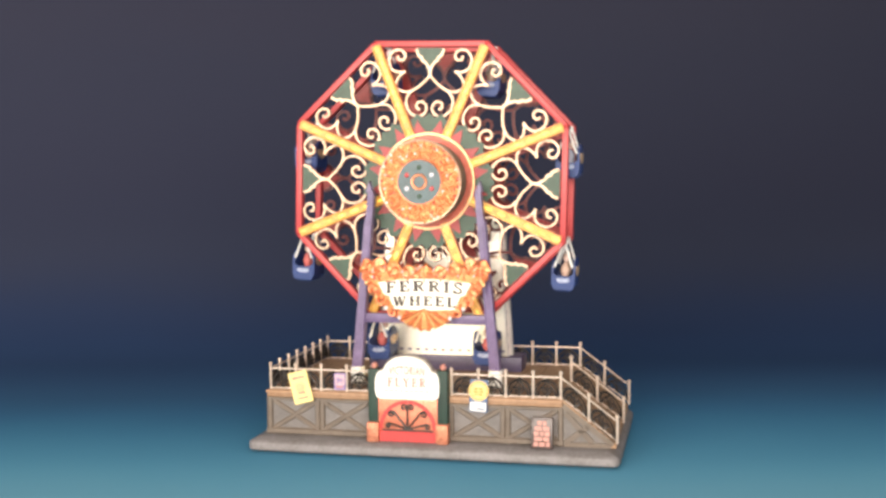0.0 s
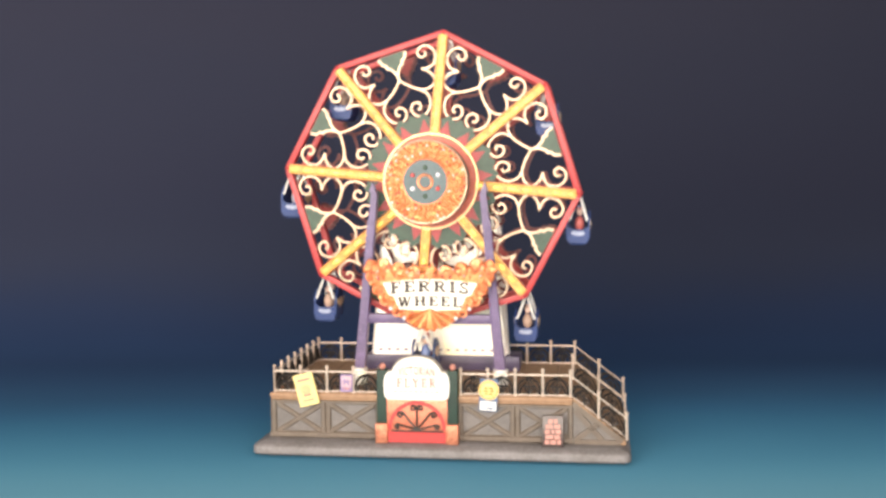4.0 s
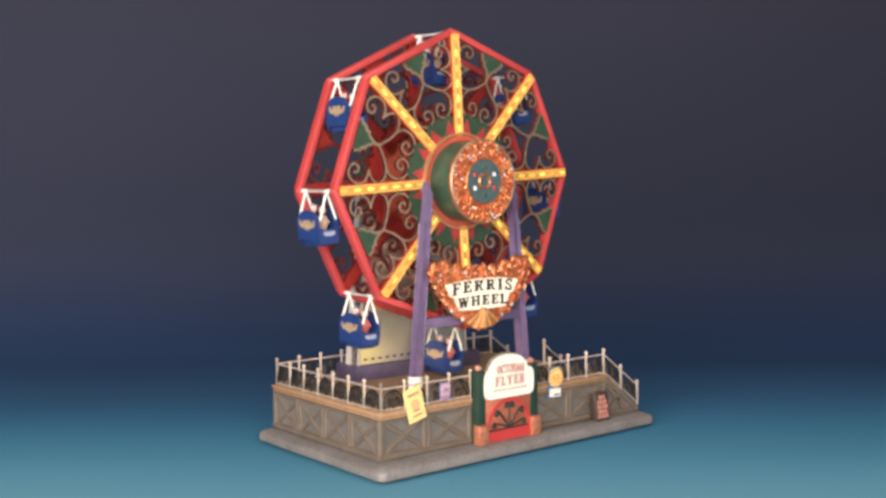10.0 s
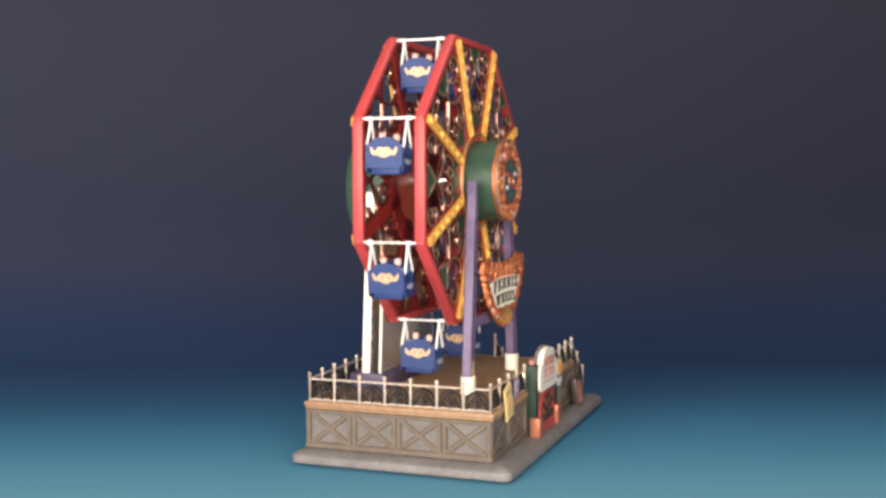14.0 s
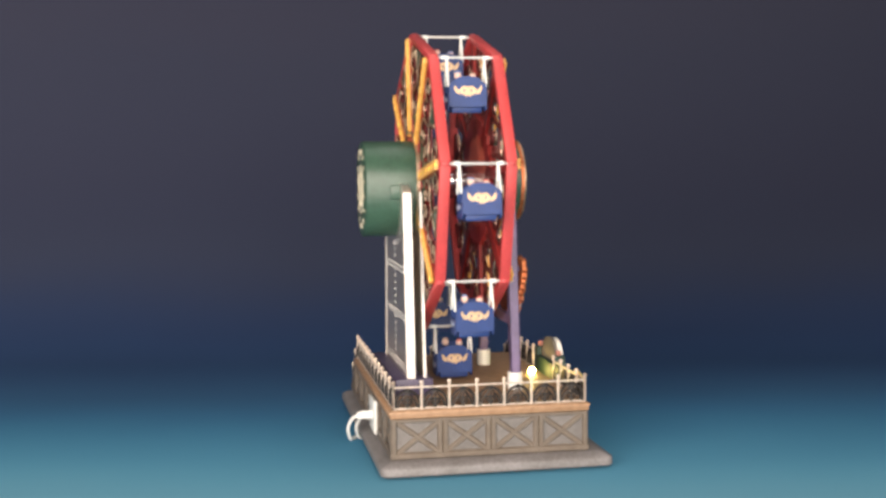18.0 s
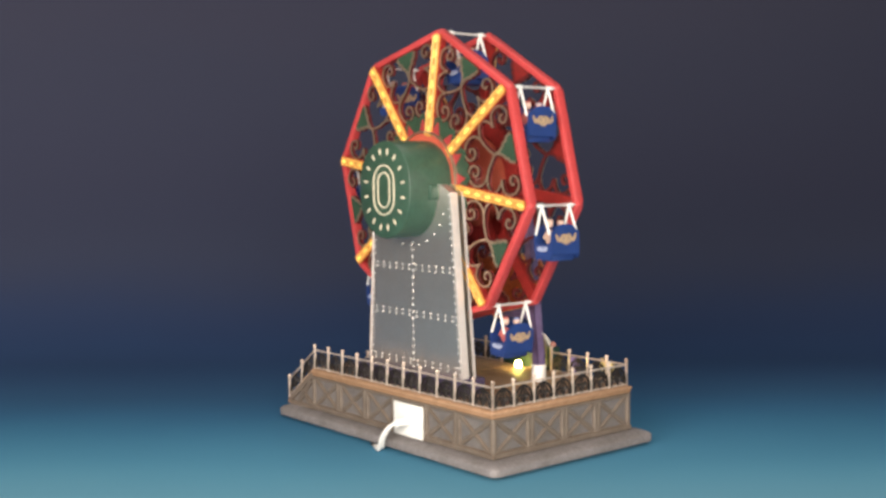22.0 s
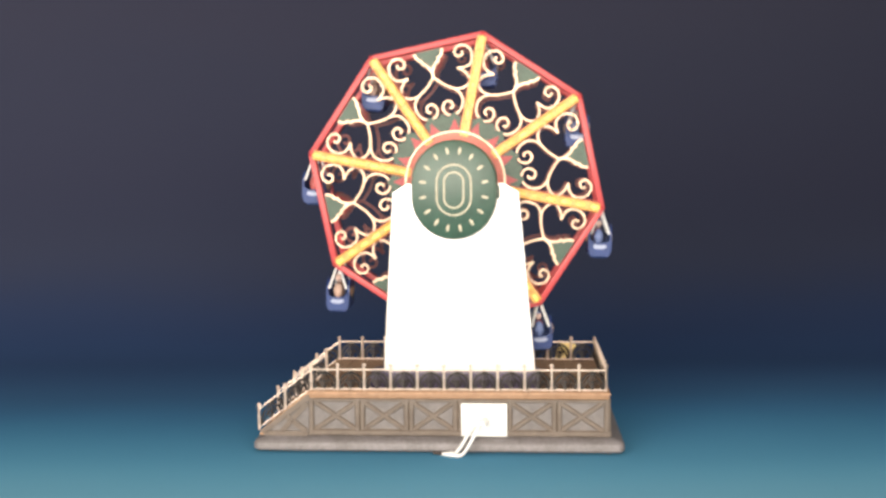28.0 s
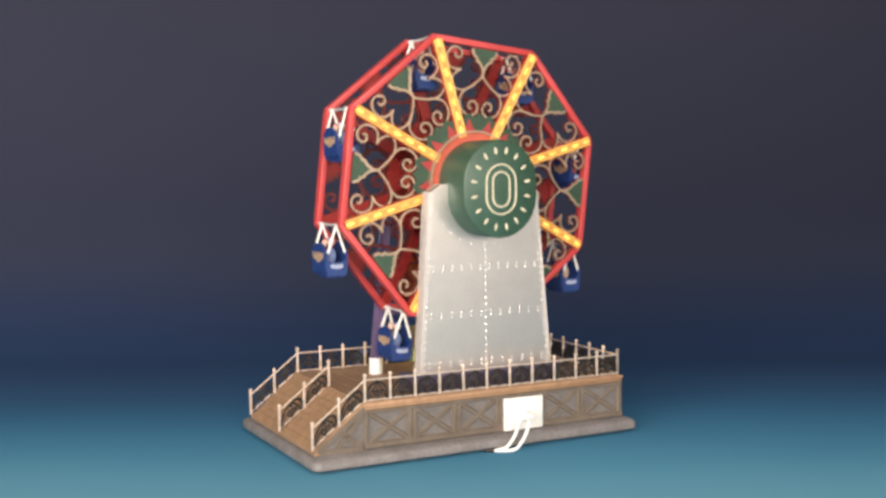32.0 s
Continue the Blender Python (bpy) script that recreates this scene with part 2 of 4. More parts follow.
STEM, HAIR = 0.25, 0.125
FOOT, HEAD = (HAIR, ((0.0, 0.05), (0.42, 0.05))), (HAIR, ((0.0, 0.95), (0.42, 0.95)))
SPINE = (STEM, ((0.21, 0.0), (0.21, 1.0)))
ARMS = (HAIR, ((0.0, 0.95), (0.74, 0.95))), (HAIR, ((0.70, 0.99), (0.70, 0.72))), (HAIR, ((0.2, 0.52), (0.54, 0.52))), (HAIR, ((0.52, 0.38), (0.52, 0.66)))
SOLE = (HAIR, ((0.0, 0.05), (0.76, 0.05))), (HAIR, ((0.72, 0.01), (0.72, 0.30)))
glyph("I", 0.42, SPINE, FOOT, HEAD)
glyph("F", 0.76, SPINE, FOOT, *ARMS)
glyph("E", 0.78, SPINE, *ARMS, *SOLE)
glyph("L", 0.78, SPINE, HEAD, *SOLE)
glyph("H", 1.0, SPINE, FOOT, HEAD, (STEM, ((0.79, 0.0), (0.79, 1.0))), (HAIR, ((0.58, 0.05), (1.0, 0.05))), (HAIR, ((0.58, 0.95), (1.0, 0.95))), (HAIR, ((0.2, 0.5), (0.8, 0.5))))
glyph("R", 0.90, SPINE, FOOT, (HAIR, ((0.0, 0.95), (0.48, 0.95))), (0.16, ((0.42, 0.94), (0.62, 0.90), (0.70, 0.74), (0.62, 0.58), (0.42, 0.52))), (HAIR, ((0.2, 0.51), (0.46, 0.51))),
      (0.18, ((0.44, 0.50), (0.76, 0.02))), (HAIR, ((0.64, 0.05), (0.90, 0.05))))
glyph("S", 0.74, (0.16, ((0.62, 0.78), (0.50, 0.92), (0.28, 0.92), (0.14, 0.76), (0.28, 0.58), (0.50, 0.45), (0.62, 0.26), (0.50, 0.08), (0.26, 0.07), (0.10, 0.24))), (HAIR, ((0.64, 0.70), (0.64, 1.0))), (HAIR, ((0.08, 0.0), (0.08, 0.30))))
glyph("W", 1.20, (STEM, ((0.16, 0.95), (0.40, 0.0))), (HAIR, ((0.40, 0.0), (0.60, 0.90))), (STEM, ((0.58, 0.95), (0.82, 0.0))), (HAIR, ((0.82, 0.0), (1.06, 0.95))), (HAIR, ((0.0, 0.95), (0.34, 0.95))), (HAIR, ((0.44, 0.95), (0.74, 0.95))), (HAIR, ((0.92, 0.95), (1.20, 0.95))))
glyph("Y", 0.94, (STEM, ((0.16, 0.95), (0.46, 0.45))), (HAIR, ((0.78, 0.95), (0.48, 0.45))), (STEM, ((0.47, 0.50), (0.47, 0.0))), (HAIR, ((0.26, 0.05), (0.68, 0.05))), (HAIR, ((0.0, 0.95), (0.34, 0.95))), (HAIR, ((0.62, 0.95), (0.94, 0.95))))


def serif_word(name, text, size, parent, mat, width, place, bend=0.0, depth=0.0005, grow=0.0, gap=0.26):
    """Raised slab-serif capitals in the x-z plane facing -y, spread to a width, bowed by bend, the outer letters grown."""
    total = sum(GLYPHS[c][0] for c in text) + gap * (len(text) - 1)
    bm, at, layer = bmesh.new(), 0.0, 0
    for c in text:
        for weight, pts in GLYPHS[c][1]:
            pts = smooth(pts, 3) if len(pts) > 2 else [tuple(np.add(pts[0], np.multiply(f, np.subtract(pts[1], pts[0])))) for f in (0, 0.5, 1)]
            ribbon(bm, [(at + x, z) for x, z in pts], weight, -depth - 0.00002 * layer, 0.0)
            layer = (layer + 1) % 8
        at += GLYPHS[c][0] + gap
    for v in bm.verts:
        u = 2 * v.co.x / total - 1
        v.co = Vector((place[0] + u * width / 2, place[1] + v.co.y, place[2] + v.co.z * size * (1 + grow * u * u) + bend * u * u))
    return part(name, bm, mat, parent)


# ---- studio ----
def studio():
    # backdrop: paper that lies flat under the model and sweeps up behind it
    prof, low = [(-1.7, -0.0042)], -0.0042
    for i in range(1, 33):
        prof.append((-1.7 + 2.05 * i / 32, low))
    for i in range(1, 25):
        a = math.pi / 2 * i / 24
        prof.append((0.35 + 0.5 * math.sin(a), low + 0.5 - 0.5 * math.cos(a)))
    for i in range(1, 8):
        prof.append((0.85, 0.5 + 0.13 * i))
    bm = bmesh.new()
    uv = bm.loops.layers.uv.new("sweep")
    rows, run = [], 0.0
    for i, (y, z) in enumerate(prof):
        if i:
            run += math.hypot(y - prof[i - 1][0], z - prof[i - 1][1])
        rows.append((run, [bm.verts.new((x, y, z)) for x in np.linspace(-1.5, 1.5, 13)]))
    total = rows[-1][0]
    for (s0, a), (s1, b) in zip(rows, rows[1:]):
        for k in range(12):
            f = bm.faces.new((a[k], a[k + 1], b[k + 1], b[k]))
            for loop, q, kk in zip(f.loops, (s0, s0, s1, s1), (k, k + 1, k + 1, k)):
                loop[uv].uv = (kk / 12, q / total)
            f.smooth = True
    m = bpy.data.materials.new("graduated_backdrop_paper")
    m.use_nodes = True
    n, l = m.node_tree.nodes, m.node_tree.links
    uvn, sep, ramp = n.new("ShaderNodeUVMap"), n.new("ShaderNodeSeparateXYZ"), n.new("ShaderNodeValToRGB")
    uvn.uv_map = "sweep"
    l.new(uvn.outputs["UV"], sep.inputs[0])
    # a slow unevenness in the gradient
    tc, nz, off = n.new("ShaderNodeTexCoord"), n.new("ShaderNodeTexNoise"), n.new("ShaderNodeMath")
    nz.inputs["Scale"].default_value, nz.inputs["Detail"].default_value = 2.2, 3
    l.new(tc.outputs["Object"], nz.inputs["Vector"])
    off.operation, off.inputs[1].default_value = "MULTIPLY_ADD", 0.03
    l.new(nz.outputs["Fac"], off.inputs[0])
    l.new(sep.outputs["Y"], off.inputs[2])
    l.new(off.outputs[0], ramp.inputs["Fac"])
    # base colour graded along the sweep: teal floor, navy curve, charcoal top
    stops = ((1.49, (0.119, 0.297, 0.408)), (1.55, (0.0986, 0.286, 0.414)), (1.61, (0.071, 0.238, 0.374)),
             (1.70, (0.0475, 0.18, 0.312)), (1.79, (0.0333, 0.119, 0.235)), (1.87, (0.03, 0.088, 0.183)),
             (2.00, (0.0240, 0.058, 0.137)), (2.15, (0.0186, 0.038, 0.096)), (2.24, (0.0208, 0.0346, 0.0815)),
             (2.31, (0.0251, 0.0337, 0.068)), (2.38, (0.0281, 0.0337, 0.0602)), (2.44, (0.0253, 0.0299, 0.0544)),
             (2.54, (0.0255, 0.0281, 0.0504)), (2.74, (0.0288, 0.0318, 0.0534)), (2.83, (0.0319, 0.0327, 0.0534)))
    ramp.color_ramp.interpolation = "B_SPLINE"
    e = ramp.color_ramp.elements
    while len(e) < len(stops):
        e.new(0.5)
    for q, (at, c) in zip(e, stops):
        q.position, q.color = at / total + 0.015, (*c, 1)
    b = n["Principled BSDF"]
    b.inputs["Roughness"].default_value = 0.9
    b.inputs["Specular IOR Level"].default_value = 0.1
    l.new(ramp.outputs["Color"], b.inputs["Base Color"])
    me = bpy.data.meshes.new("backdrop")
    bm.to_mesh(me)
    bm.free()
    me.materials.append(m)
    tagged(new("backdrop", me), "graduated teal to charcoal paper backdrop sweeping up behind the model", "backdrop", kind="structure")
    # plain dark walls, unseen, added to close the room for reflections and bounce
    dark = material("dark_studio_paint", (0.05, 0.05, 0.055), 0.9, grain=3, bump=0.02)
    for name, b6, word in (("floor", (-2.2, 2.2, -2.6, 1.6, -0.06, -0.01), "unseen dark floor closing the studio"), ("ceiling", (-2.2, 2.2, -2.6, 1.6, 2.4, 2.45), "unseen dark ceiling closing the studio"),
                           ("wall_north", (-2.2, 2.2, 1.6, 1.65, -0.06, 2.45), "unseen dark wall closing the studio"), ("wall_south", (-2.2, 2.2, -2.65, -2.6, -0.06, 2.45), "unseen dark wall closing the studio"),
                           ("wall_east", (2.2, 2.25, -2.65, 1.65, -0.06, 2.45), "unseen dark wall closing the studio"), ("wall_west", (-2.25, -2.2, -2.65, 1.65, -0.06, 2.45), "unseen dark wall closing the studio")):
        tagged(new(name, mesh_of(name, box(bmesh.new(), *b6), dark)), word, name.split("_")[0], kind="structure")


studio()

# ---- the model ----
AX, AZ = -0.0095, 0.2175          # wheel axis
SX0, SX1, SY0, SY1 = -0.1475, 0.1565, -0.1026, 0.0790   # slab
WX0, WX1, WY0, WY1 = -0.1343, 0.1105, -0.0845, 0.0695   # wall block
SLAB_Z, DECK_Z, GROUND = 0.0090, 0.0465, -0.0042
PX0, PX1, PY0, PY1, POST_Z = -0.1329, 0.1091, -0.083, 0.0672, 0.0682

toy = tagged(new("toy_ferris_wheel"), "lit red toy ferris wheel on a fenced grey timber-framed base", "toy", kind="thing")


def base():
    def outline(inset, r, n=5):
        pts, rr = [], max(r - inset, 0.0012)
        k = inset + rr
        for cx, cy, a0 in ((SX1 - k, SY1 - k, 0), (SX0 + k, SY1 - k, 90), (SX0 + k, SY0 + k, 180), (SX1 - k, SY0 + k, 270)):
            pts += [(cx + rr * math.cos(radians(a0 + 90 * i / n)), cy + rr * math.sin(radians(a0 + 90 * i / n))) for i in range(n + 1)]
        return pts
    bm = bmesh.new()
    rings = []
    bow = lambda x: 0.0012 * max(0.0, 1 - ((x - 0.005) / 0.13) ** 2)   # the cast slab is slightly warped
    for inset, z, warp in ((0.0105, GROUND, 0), (0.0100, -0.0016, 0), (0.0010, -0.0014, 1), (0.0, -0.0004, 1), (0.0, 0.0042, 0.5), (0.0008, 0.0054, 0.3), (0.0030, 0.0066, 0.1), (0.0098, SLAB_Z, 0)):
        rings.append([bm.verts.new((x, y, z + warp * bow(x))) for x, y in outline(inset, 0.0070)])
    for a, b in zip(rings, rings[1:]):
        for i in range(len(a)):
            j = (i + 1) % len(a)
            bm.faces.new((a[i], a[j], b[j], b[i]))
    bm.faces.new(rings[0][::-1])
    bm.faces.new(rings[-1])
    slab = part("base_slab", bm, SLAB, toy, "grey painted slab with rounded corners")
    # block under the deck, with the slope of the ramp
    bm = bmesh.new()
    slab_of(bm, [(WX0, SLAB_Z), (0.150, SLAB_Z), (0.150, 0.0105), (WX1 - 0.001, 0.0402), (WX0, 0.0402)], WY0 + 0.0015, WY1 - 0.0015)
    block = part("base_wall", bm, PANEL, toy, "blue-grey wall panels between brown timbers")
    # timber frame on the four sides
    def frame_side(a, b, n, fixed, axis, out):
        """Uprights and X braces between a and b on one side of the block."""
        lo, hi = SLAB_Z + 0.0003, 0.0400
        def bar(p, q, w, th):
            """One timber with worn, chamfered edges."""
            (u0, z0), (u1, z1) = p, q
            d = Vector((u1 - u0, z1 - z0)).normalized()
            nn = Vector((-d.y, d.x)) * w / 2
            bmx, rows = bmesh.new(), []
            for f, y in ((1.0, -0.0004), (1.0, th * 0.45), (0.62, th)):
                rows.append([bmx.verts.new((u, y * out, z)) for u, z in ((u0 + nn.x * f, z0 + nn.y * f), (u1 + nn.x * f, z1 + nn.y * f), (u1 - nn.x * f, z1 - nn.y * f), (u0 - nn.x * f, z0 - nn.y * f))])
            for r0, r1 in zip(rows, rows[1:]):
                for k in range(4):
                    bmx.faces.new((r0[k - 1], r0[k], r1[k], r1[k - 1]))
            bmx.faces.new(rows[0])
            bmx.faces.new(rows[-1])
            for v in bmx.verts:
                v.co = Vector((v.co.x, fixed + v.co.y, v.co.z)) if axis == "x" else Vector((fixed + v.co.y, v.co.x, v.co.z))
            return bmx
        step = (b - a) / n
        for i in range(n + 1):
            for e in ((-0.0021, 0.0021) if 0 < i < n else (0.0,)):
                part("upright", bar((a + i * step + e, lo), (a + i * step + e, hi), 0.0042, 0.0021), BEAM, block)
        for i in range(n):
            u = a + i * step
            part("brace", bar((u + 0.003, lo + 0.0045), (u + step - 0.003, hi - 0.003), 0.0040, 0.0017), BEAM, block)
            part("brace", bar((u + 0.003, hi - 0.003), (u + step - 0.003, lo + 0.0045), 0.0040, 0.0015), BEAM, block)
        part("sill", bar((a - 0.002, lo + 0.0024), (b + 0.002, lo + 0.0024), 0.0052, 0.0025), BEAM, block)
        part("top_plate", bar((a - 0.001, hi - 0.0014), (b + 0.001, hi - 0.0014), 0.0032, 0.0019), BEAM, block)
    frame_side(WY0 + 0.002, WY1 - 0.002, 4, WX0 + 0.0, "y", -1)
    frame_side(WX0 + 0.001, -0.0465, 2, WY0 + 0.0015, "x", -1)
    frame_side(0.021, 0.109, 2, WY0 + 0.0015, "x", -1)
    frame_side(WX0 + 0.001, 0.109, 6, WY1 - 0.0015, "x", 1)
    # ramp cheeks
    for y, o in ((WY0 + 0.0015, -1), (WY1 - 0.0015, 1)):
        for p, q in (((0.1105, 0.0415), (0.150, 0.0115)), ((0.112, 0.0105), (0.148, 0.0105)), ((0.113, 0.012), (0.131, 0.0255)), ((0.1125, 0.036), (0.134, 0.0125))):
            d = Vector((q[0] - p[0], q[1] - p[1])).normalized()
            nn = Vector((-d.y, d.x)) * 0.0021
            bm = slab_of(bmesh.new(), [(p[0] + nn.x, p[1] + nn.y), (q[0] + nn.x, q[1] + nn.y), (q[0] - nn.x, q[1] - nn.y), (p[0] - nn.x, p[1] - nn.y)], y, y + 0.0018 * o)
            part("brace", bm, BEAM, block)
    # deck with a tan edge
    deck = part("deck", soft_box(WX0 - 0.0012, WX1, WY0 - 0.0012, WY1 + 0.0009, 0.0402, 0.0436, 0.0007), TRIM, toy, "tan timber deck with a stepped edge")
    part("deck_nosing", soft_box(WX0 - 0.0022, WX1 + 0.0004, WY0 - 0.0022, WY1 + 0.0018, 0.0435, DECK_Z - 0.0008, 0.0009), NOSING, deck, "paler tan edge moulding")
    n = 16
    for i in range(n):
        x0 = WX0 + (WX1 - WX0) * i / n
        part("plank", soft_box(x0 + 0.0003, x0 + (WX1 - WX0) / n - 0.0003, WY0 + 0.001, WY1 - 0.001, DECK_Z - 0.0012, DECK_Z, 0.0003, 1), DECK, deck)
    # ramp boards
    ramp = part("ramp", slab_of(bmesh.new(), [(WX1, 0.0435), (WX1, DECK_Z), (0.1525, 0.0115), (0.1525, 0.009), (0.149, 0.009)], WY0, WY1), DECK, toy, "brown timber ramp")
    for i in range(9):
        t0 = (i + 0.08) / 9
        t1 = (i + 0.92) / 9
        bm = bmesh.new()
        x0, x1 = WX1 + (0.1525 - WX1) * t0, WX1 + (0.1525 - WX1) * t1
        z0, z1 = DECK_Z + (0.0115 - DECK_Z) * t0, DECK_Z + (0.0115 - DECK_Z) * t1
        slab_of(bm, [(x0, z0 - 0.001), (x1, z1 - 0.001), (x1, z1 + 0.0009), (x0, z0 + 0.0009)], WY0 + 0.002, WY1 - 0.002)
        part("plank", bm, DECK, ramp)


def fence():
    # post: slim round bar with a ball finial
    bm = tube(bmesh.new(), [(0, 0, -0.0004), (0, 0, POST_Z - DECK_Z - 0.0015)], 0.00105, 8)
    ball(bm, (0, 0, POST_Z - DECK_Z - 0.0008), 0.0017, seg=8)
    post = mesh_of("fence_post", bm, GOLD)
    # arch panel: pointed arch round an inner ogive, a stem and two leaves, one bay wide
    w = 0.0215
    bm = bmesh.new()
    half = smooth([(-0.0088, 0.0005), (-0.0088, 0.006), (-0.006, 0.0112), (0, 0.0145)], 4)
    arch = half + [(-x, z) for x, z in half[::-1][1:]]
    tube(bm, [(x, 0, z) for x, z in arch], 0.0011, 5)
    for s in (-1, 1):
        tube(bm, [(s * x, 0, z) for x, z in smooth([(-0.0074, 0.0008), (-0.0058, 0.0058), (-0.0026, 0.0096), (0, 0.0138)], 4)], 0.0008, 5)
        tube(bm, [(s * x, 0, z) for x, z in smooth([(0.0004, 0.0020), (-0.0024, 0.0040), (-0.0034, 0.0066), (-0.0014, 0.0072), (-0.0010, 0.0052)], 4)], 0.0008, 5)
    tube(bm, [(0, 0, 0.0006), (0, 0, 0.0090), (0, 0, 0.0112)], 0.0010, 5, r_end=0.0005)
    tube(bm, [(-0.0095, 0, 0.0006), (0.0095, 0, 0.0006)], 0.0006, 4)
    panel = mesh_of("fence_arch", bm, IRON)

    def run(p, q, bays, skip=(), arches=True):
        p, q = Vector(p), Vector(q)
        d = q - p
        ang = math.atan2(d.y, d.x)
        for i in range(bays + 1):
            if i in skip:
                continue
            o = part("fence_post", post, None, toy)
            o.location = p + d * i / bays
        for i in range(bays):
            if i + 0.5 in skip:
                continue
            mid = p + d * (i + 0.5) / bays
            length = d.length / bays
            if arches:
                o = part("fence_arch", panel, None, toy)
                o.location, o.rotation_euler = mid + Vector((0, 0, 0.0008)), (0, 0, ang)
            for h in (0.0172, 0.0012):
                bm = box(bmesh.new(), -length / 2, length / 2, -0.0006, 0.0006, h - 0.0006, h + 0.0006)
                o = part("fence_rail", bm, GOLD, toy)
                o.location, o.rotation_euler = mid, (0, 0, ang)

    z = DECK_Z
    run((PX0, PY0, z), (PX0, PY1, z), 7)
    run((PX0, PY1, z), (PX1, PY1, z), 11)
    run((PX0, PY0, z), (PX1, PY0, z), 11, skip=(4.5, 5, 5.5, 6, 6.5))
    # three sloping rails beside and between the ramp lanes
    dx = (0.1533 - PX1) / 2
    for y in (PY0, -0.008, PY1):
        for i in range(3):
            if i == 0 and y != -0.008:
                continue
            o = part("fence_post", post, None, toy)
            o.location = (PX1 + dx * i, y, z - 0.01665 * i)
        for i in range(2):
            x0, zz = PX1 + dx * i, z - 0.01665 * i
            for h in (0.0172, 0.0018):
                part("fence_rail", tube(bmesh.new(), [(x0, y, zz + h), (x0 + dx, y, zz + h - 0.01665)], 0.0007, 4), GOLD, toy)
            bm = bmesh.new()
            bm.from_mesh(panel)
            for v in bm.verts:
                v.co = Vector((x0 + dx / 2 + v.co.x, y + v.co.y, zz - 0.0083 + 0.0012 + v.co.z - v.co.x * 0.01665 / dx))
            part("fence_arch", bm, IRON, toy)


def chip_mesh(mat, size):
    bm = bmesh.new()
    bmesh.ops.create_icosphere(bm, subdivisions=1, radius=size, matrix=Matrix.Diagonal((1.5, 0.7, 0.8, 1)))
    me = mesh_of("chip", bm, mat)
    me.polygons.foreach_set("use_smooth", [False] * len(me.polygons))
    return me


CHIP = [chip_mesh(q, r) for q, r in ((ORANGE, 0.0017), (ORANGE, 0.0014), (ORANGE, 0.0015), (RUBY, 0.0013), (COPPER, 0.0016), (GILT, 0.0012), (COPPER, 0.0013), (PEARL, 0.0010))]


def stand():
    # two violet front legs with a crossbar
    for s, xb, xt in ((-1, -0.0695, -0.0560), (1, 0.0500, 0.0372)):
        bm = bmesh.new()
        slab_of(bm, [(xb - 0.0052, 0.052), (xb + 0.0052, 0.052), (xt + 0.0037, 0.2065), (xt + 0.0030, 0.2090), (xt + 0.0016, 0.2106), (xt, 0.2112), (xt - 0.0016, 0.2106), (xt - 0.0030, 0.2090), (xt - 0.0037, 0.2065)], -0.047, -0.039)
        bmesh.ops.bevel(bm, geom=[e for e in bm.edges if e.calc_length() > 0.05], offset=0.0008, segments=2, affect="EDGES")
        leg = part("front_leg", bm, PURPLE, toy, "violet painted riveted leg")
        rv = bmesh.new()
        for i in range(17):
            f = (i + 0.5) / 17
            for e in (-1, 1):
                ball(rv, (xb + (xt - xb) * f + e * (0.0037 - 0.0012 * f), -0.0471, 0.055 + 0.148 * f), 0.0007, seg=6)
        part("rivets", rv, PURPLE, leg)
        cap = tube(bmesh.new(), [(xb, -0.043, DECK_Z - 0.0005), (xb, -0.043, 0.0605)], 0.0062, 16)
        part("leg_cap", cap, CAPSTEEL, toy, "bright steel foot of a leg")
    part("crossbar", soft_box(-0.0625, 0.0445, -0.046, -0.040, 0.0985, 0.1065, 0.0008), PURPLE, toy)
    # purple plinth, riveted silver back plate and its inner panel
    part("plinth", soft_box(-0.0795, 0.0610, 0.027, 0.058, DECK_Z - 0.0005, 0.0595, 0.001), PLUM, toy, "violet painted plinth")
    out = [(-0.0745, 0.0585), (0.0495, 0.0585), (0.0405, 0.209), (0.030, 0.2155), (-0.050, 0.2155), (-0.0610, 0.209)]
    plate = part("back_plate", slab_of(bmesh.new(), out, 0.0412, 0.0475), SILVER, toy, "silver riveted metal back plate")
    part("inner_panel", slab_of(bmesh.new(), [(x * 0.96 - 0.0004, z) for x, z in out], 0.0322, 0.0338), MIRROR, toy, "silver inner panel")
    for (x0, z0), (x1, z1) in ((out[0], out[5]), (out[1], out[2])):
        o = -1 if x0 < 0 else 1
        for w, y0, y1 in ((0.0014, 0.0410, 0.0480), (-0.0022, 0.0319, 0.0341)):
            part("plate_edge", slab_of(bmesh.new(), [(x0 + o * min(w, 0), z0), (x0 + o * (w if w > 0 else -0.0008), z0), (x1 + o * (w if w > 0 else -0.0008), z1), (x1 + o * min(w, 0), z1)], y0, y1), EDGE, plate, "pale painted edge strip")
    rv = bmesh.new()
    def dot(x, z, r=0.0009):
        ball(rv, (x, 0.0476, z), r, sy=0.7, seg=6)
    for z in (0.066, 0.107, 0.146):
        xl, xr = -0.0745 + (z - 0.0585) * 0.09 + 0.004, 0.0495 - (z - 0.0585) * 0.06 - 0.004
        for i in range(12):
            for o in (-0.0018, 0.0018):
                dot(xl + (xr - xl) * (i + 0.3) / 11.6, z + o)
    for i in range(26):
        z = 0.062 + 0.145 * i / 25
        dot(-0.0745 + (z - 0.0585) * 0.09 + 0.0022, z)
        dot(0.0495 - (z - 0.0585) * 0.06 - 0.0022, z)
        if z < 0.17:
            dot(-0.0118, z, 0.0011)
    for i in range(11):
        a = radians(200 + 14 * i)
        dot(AX + 0.046 * math.cos(a), 0.206 + 0.042 * math.sin(a))
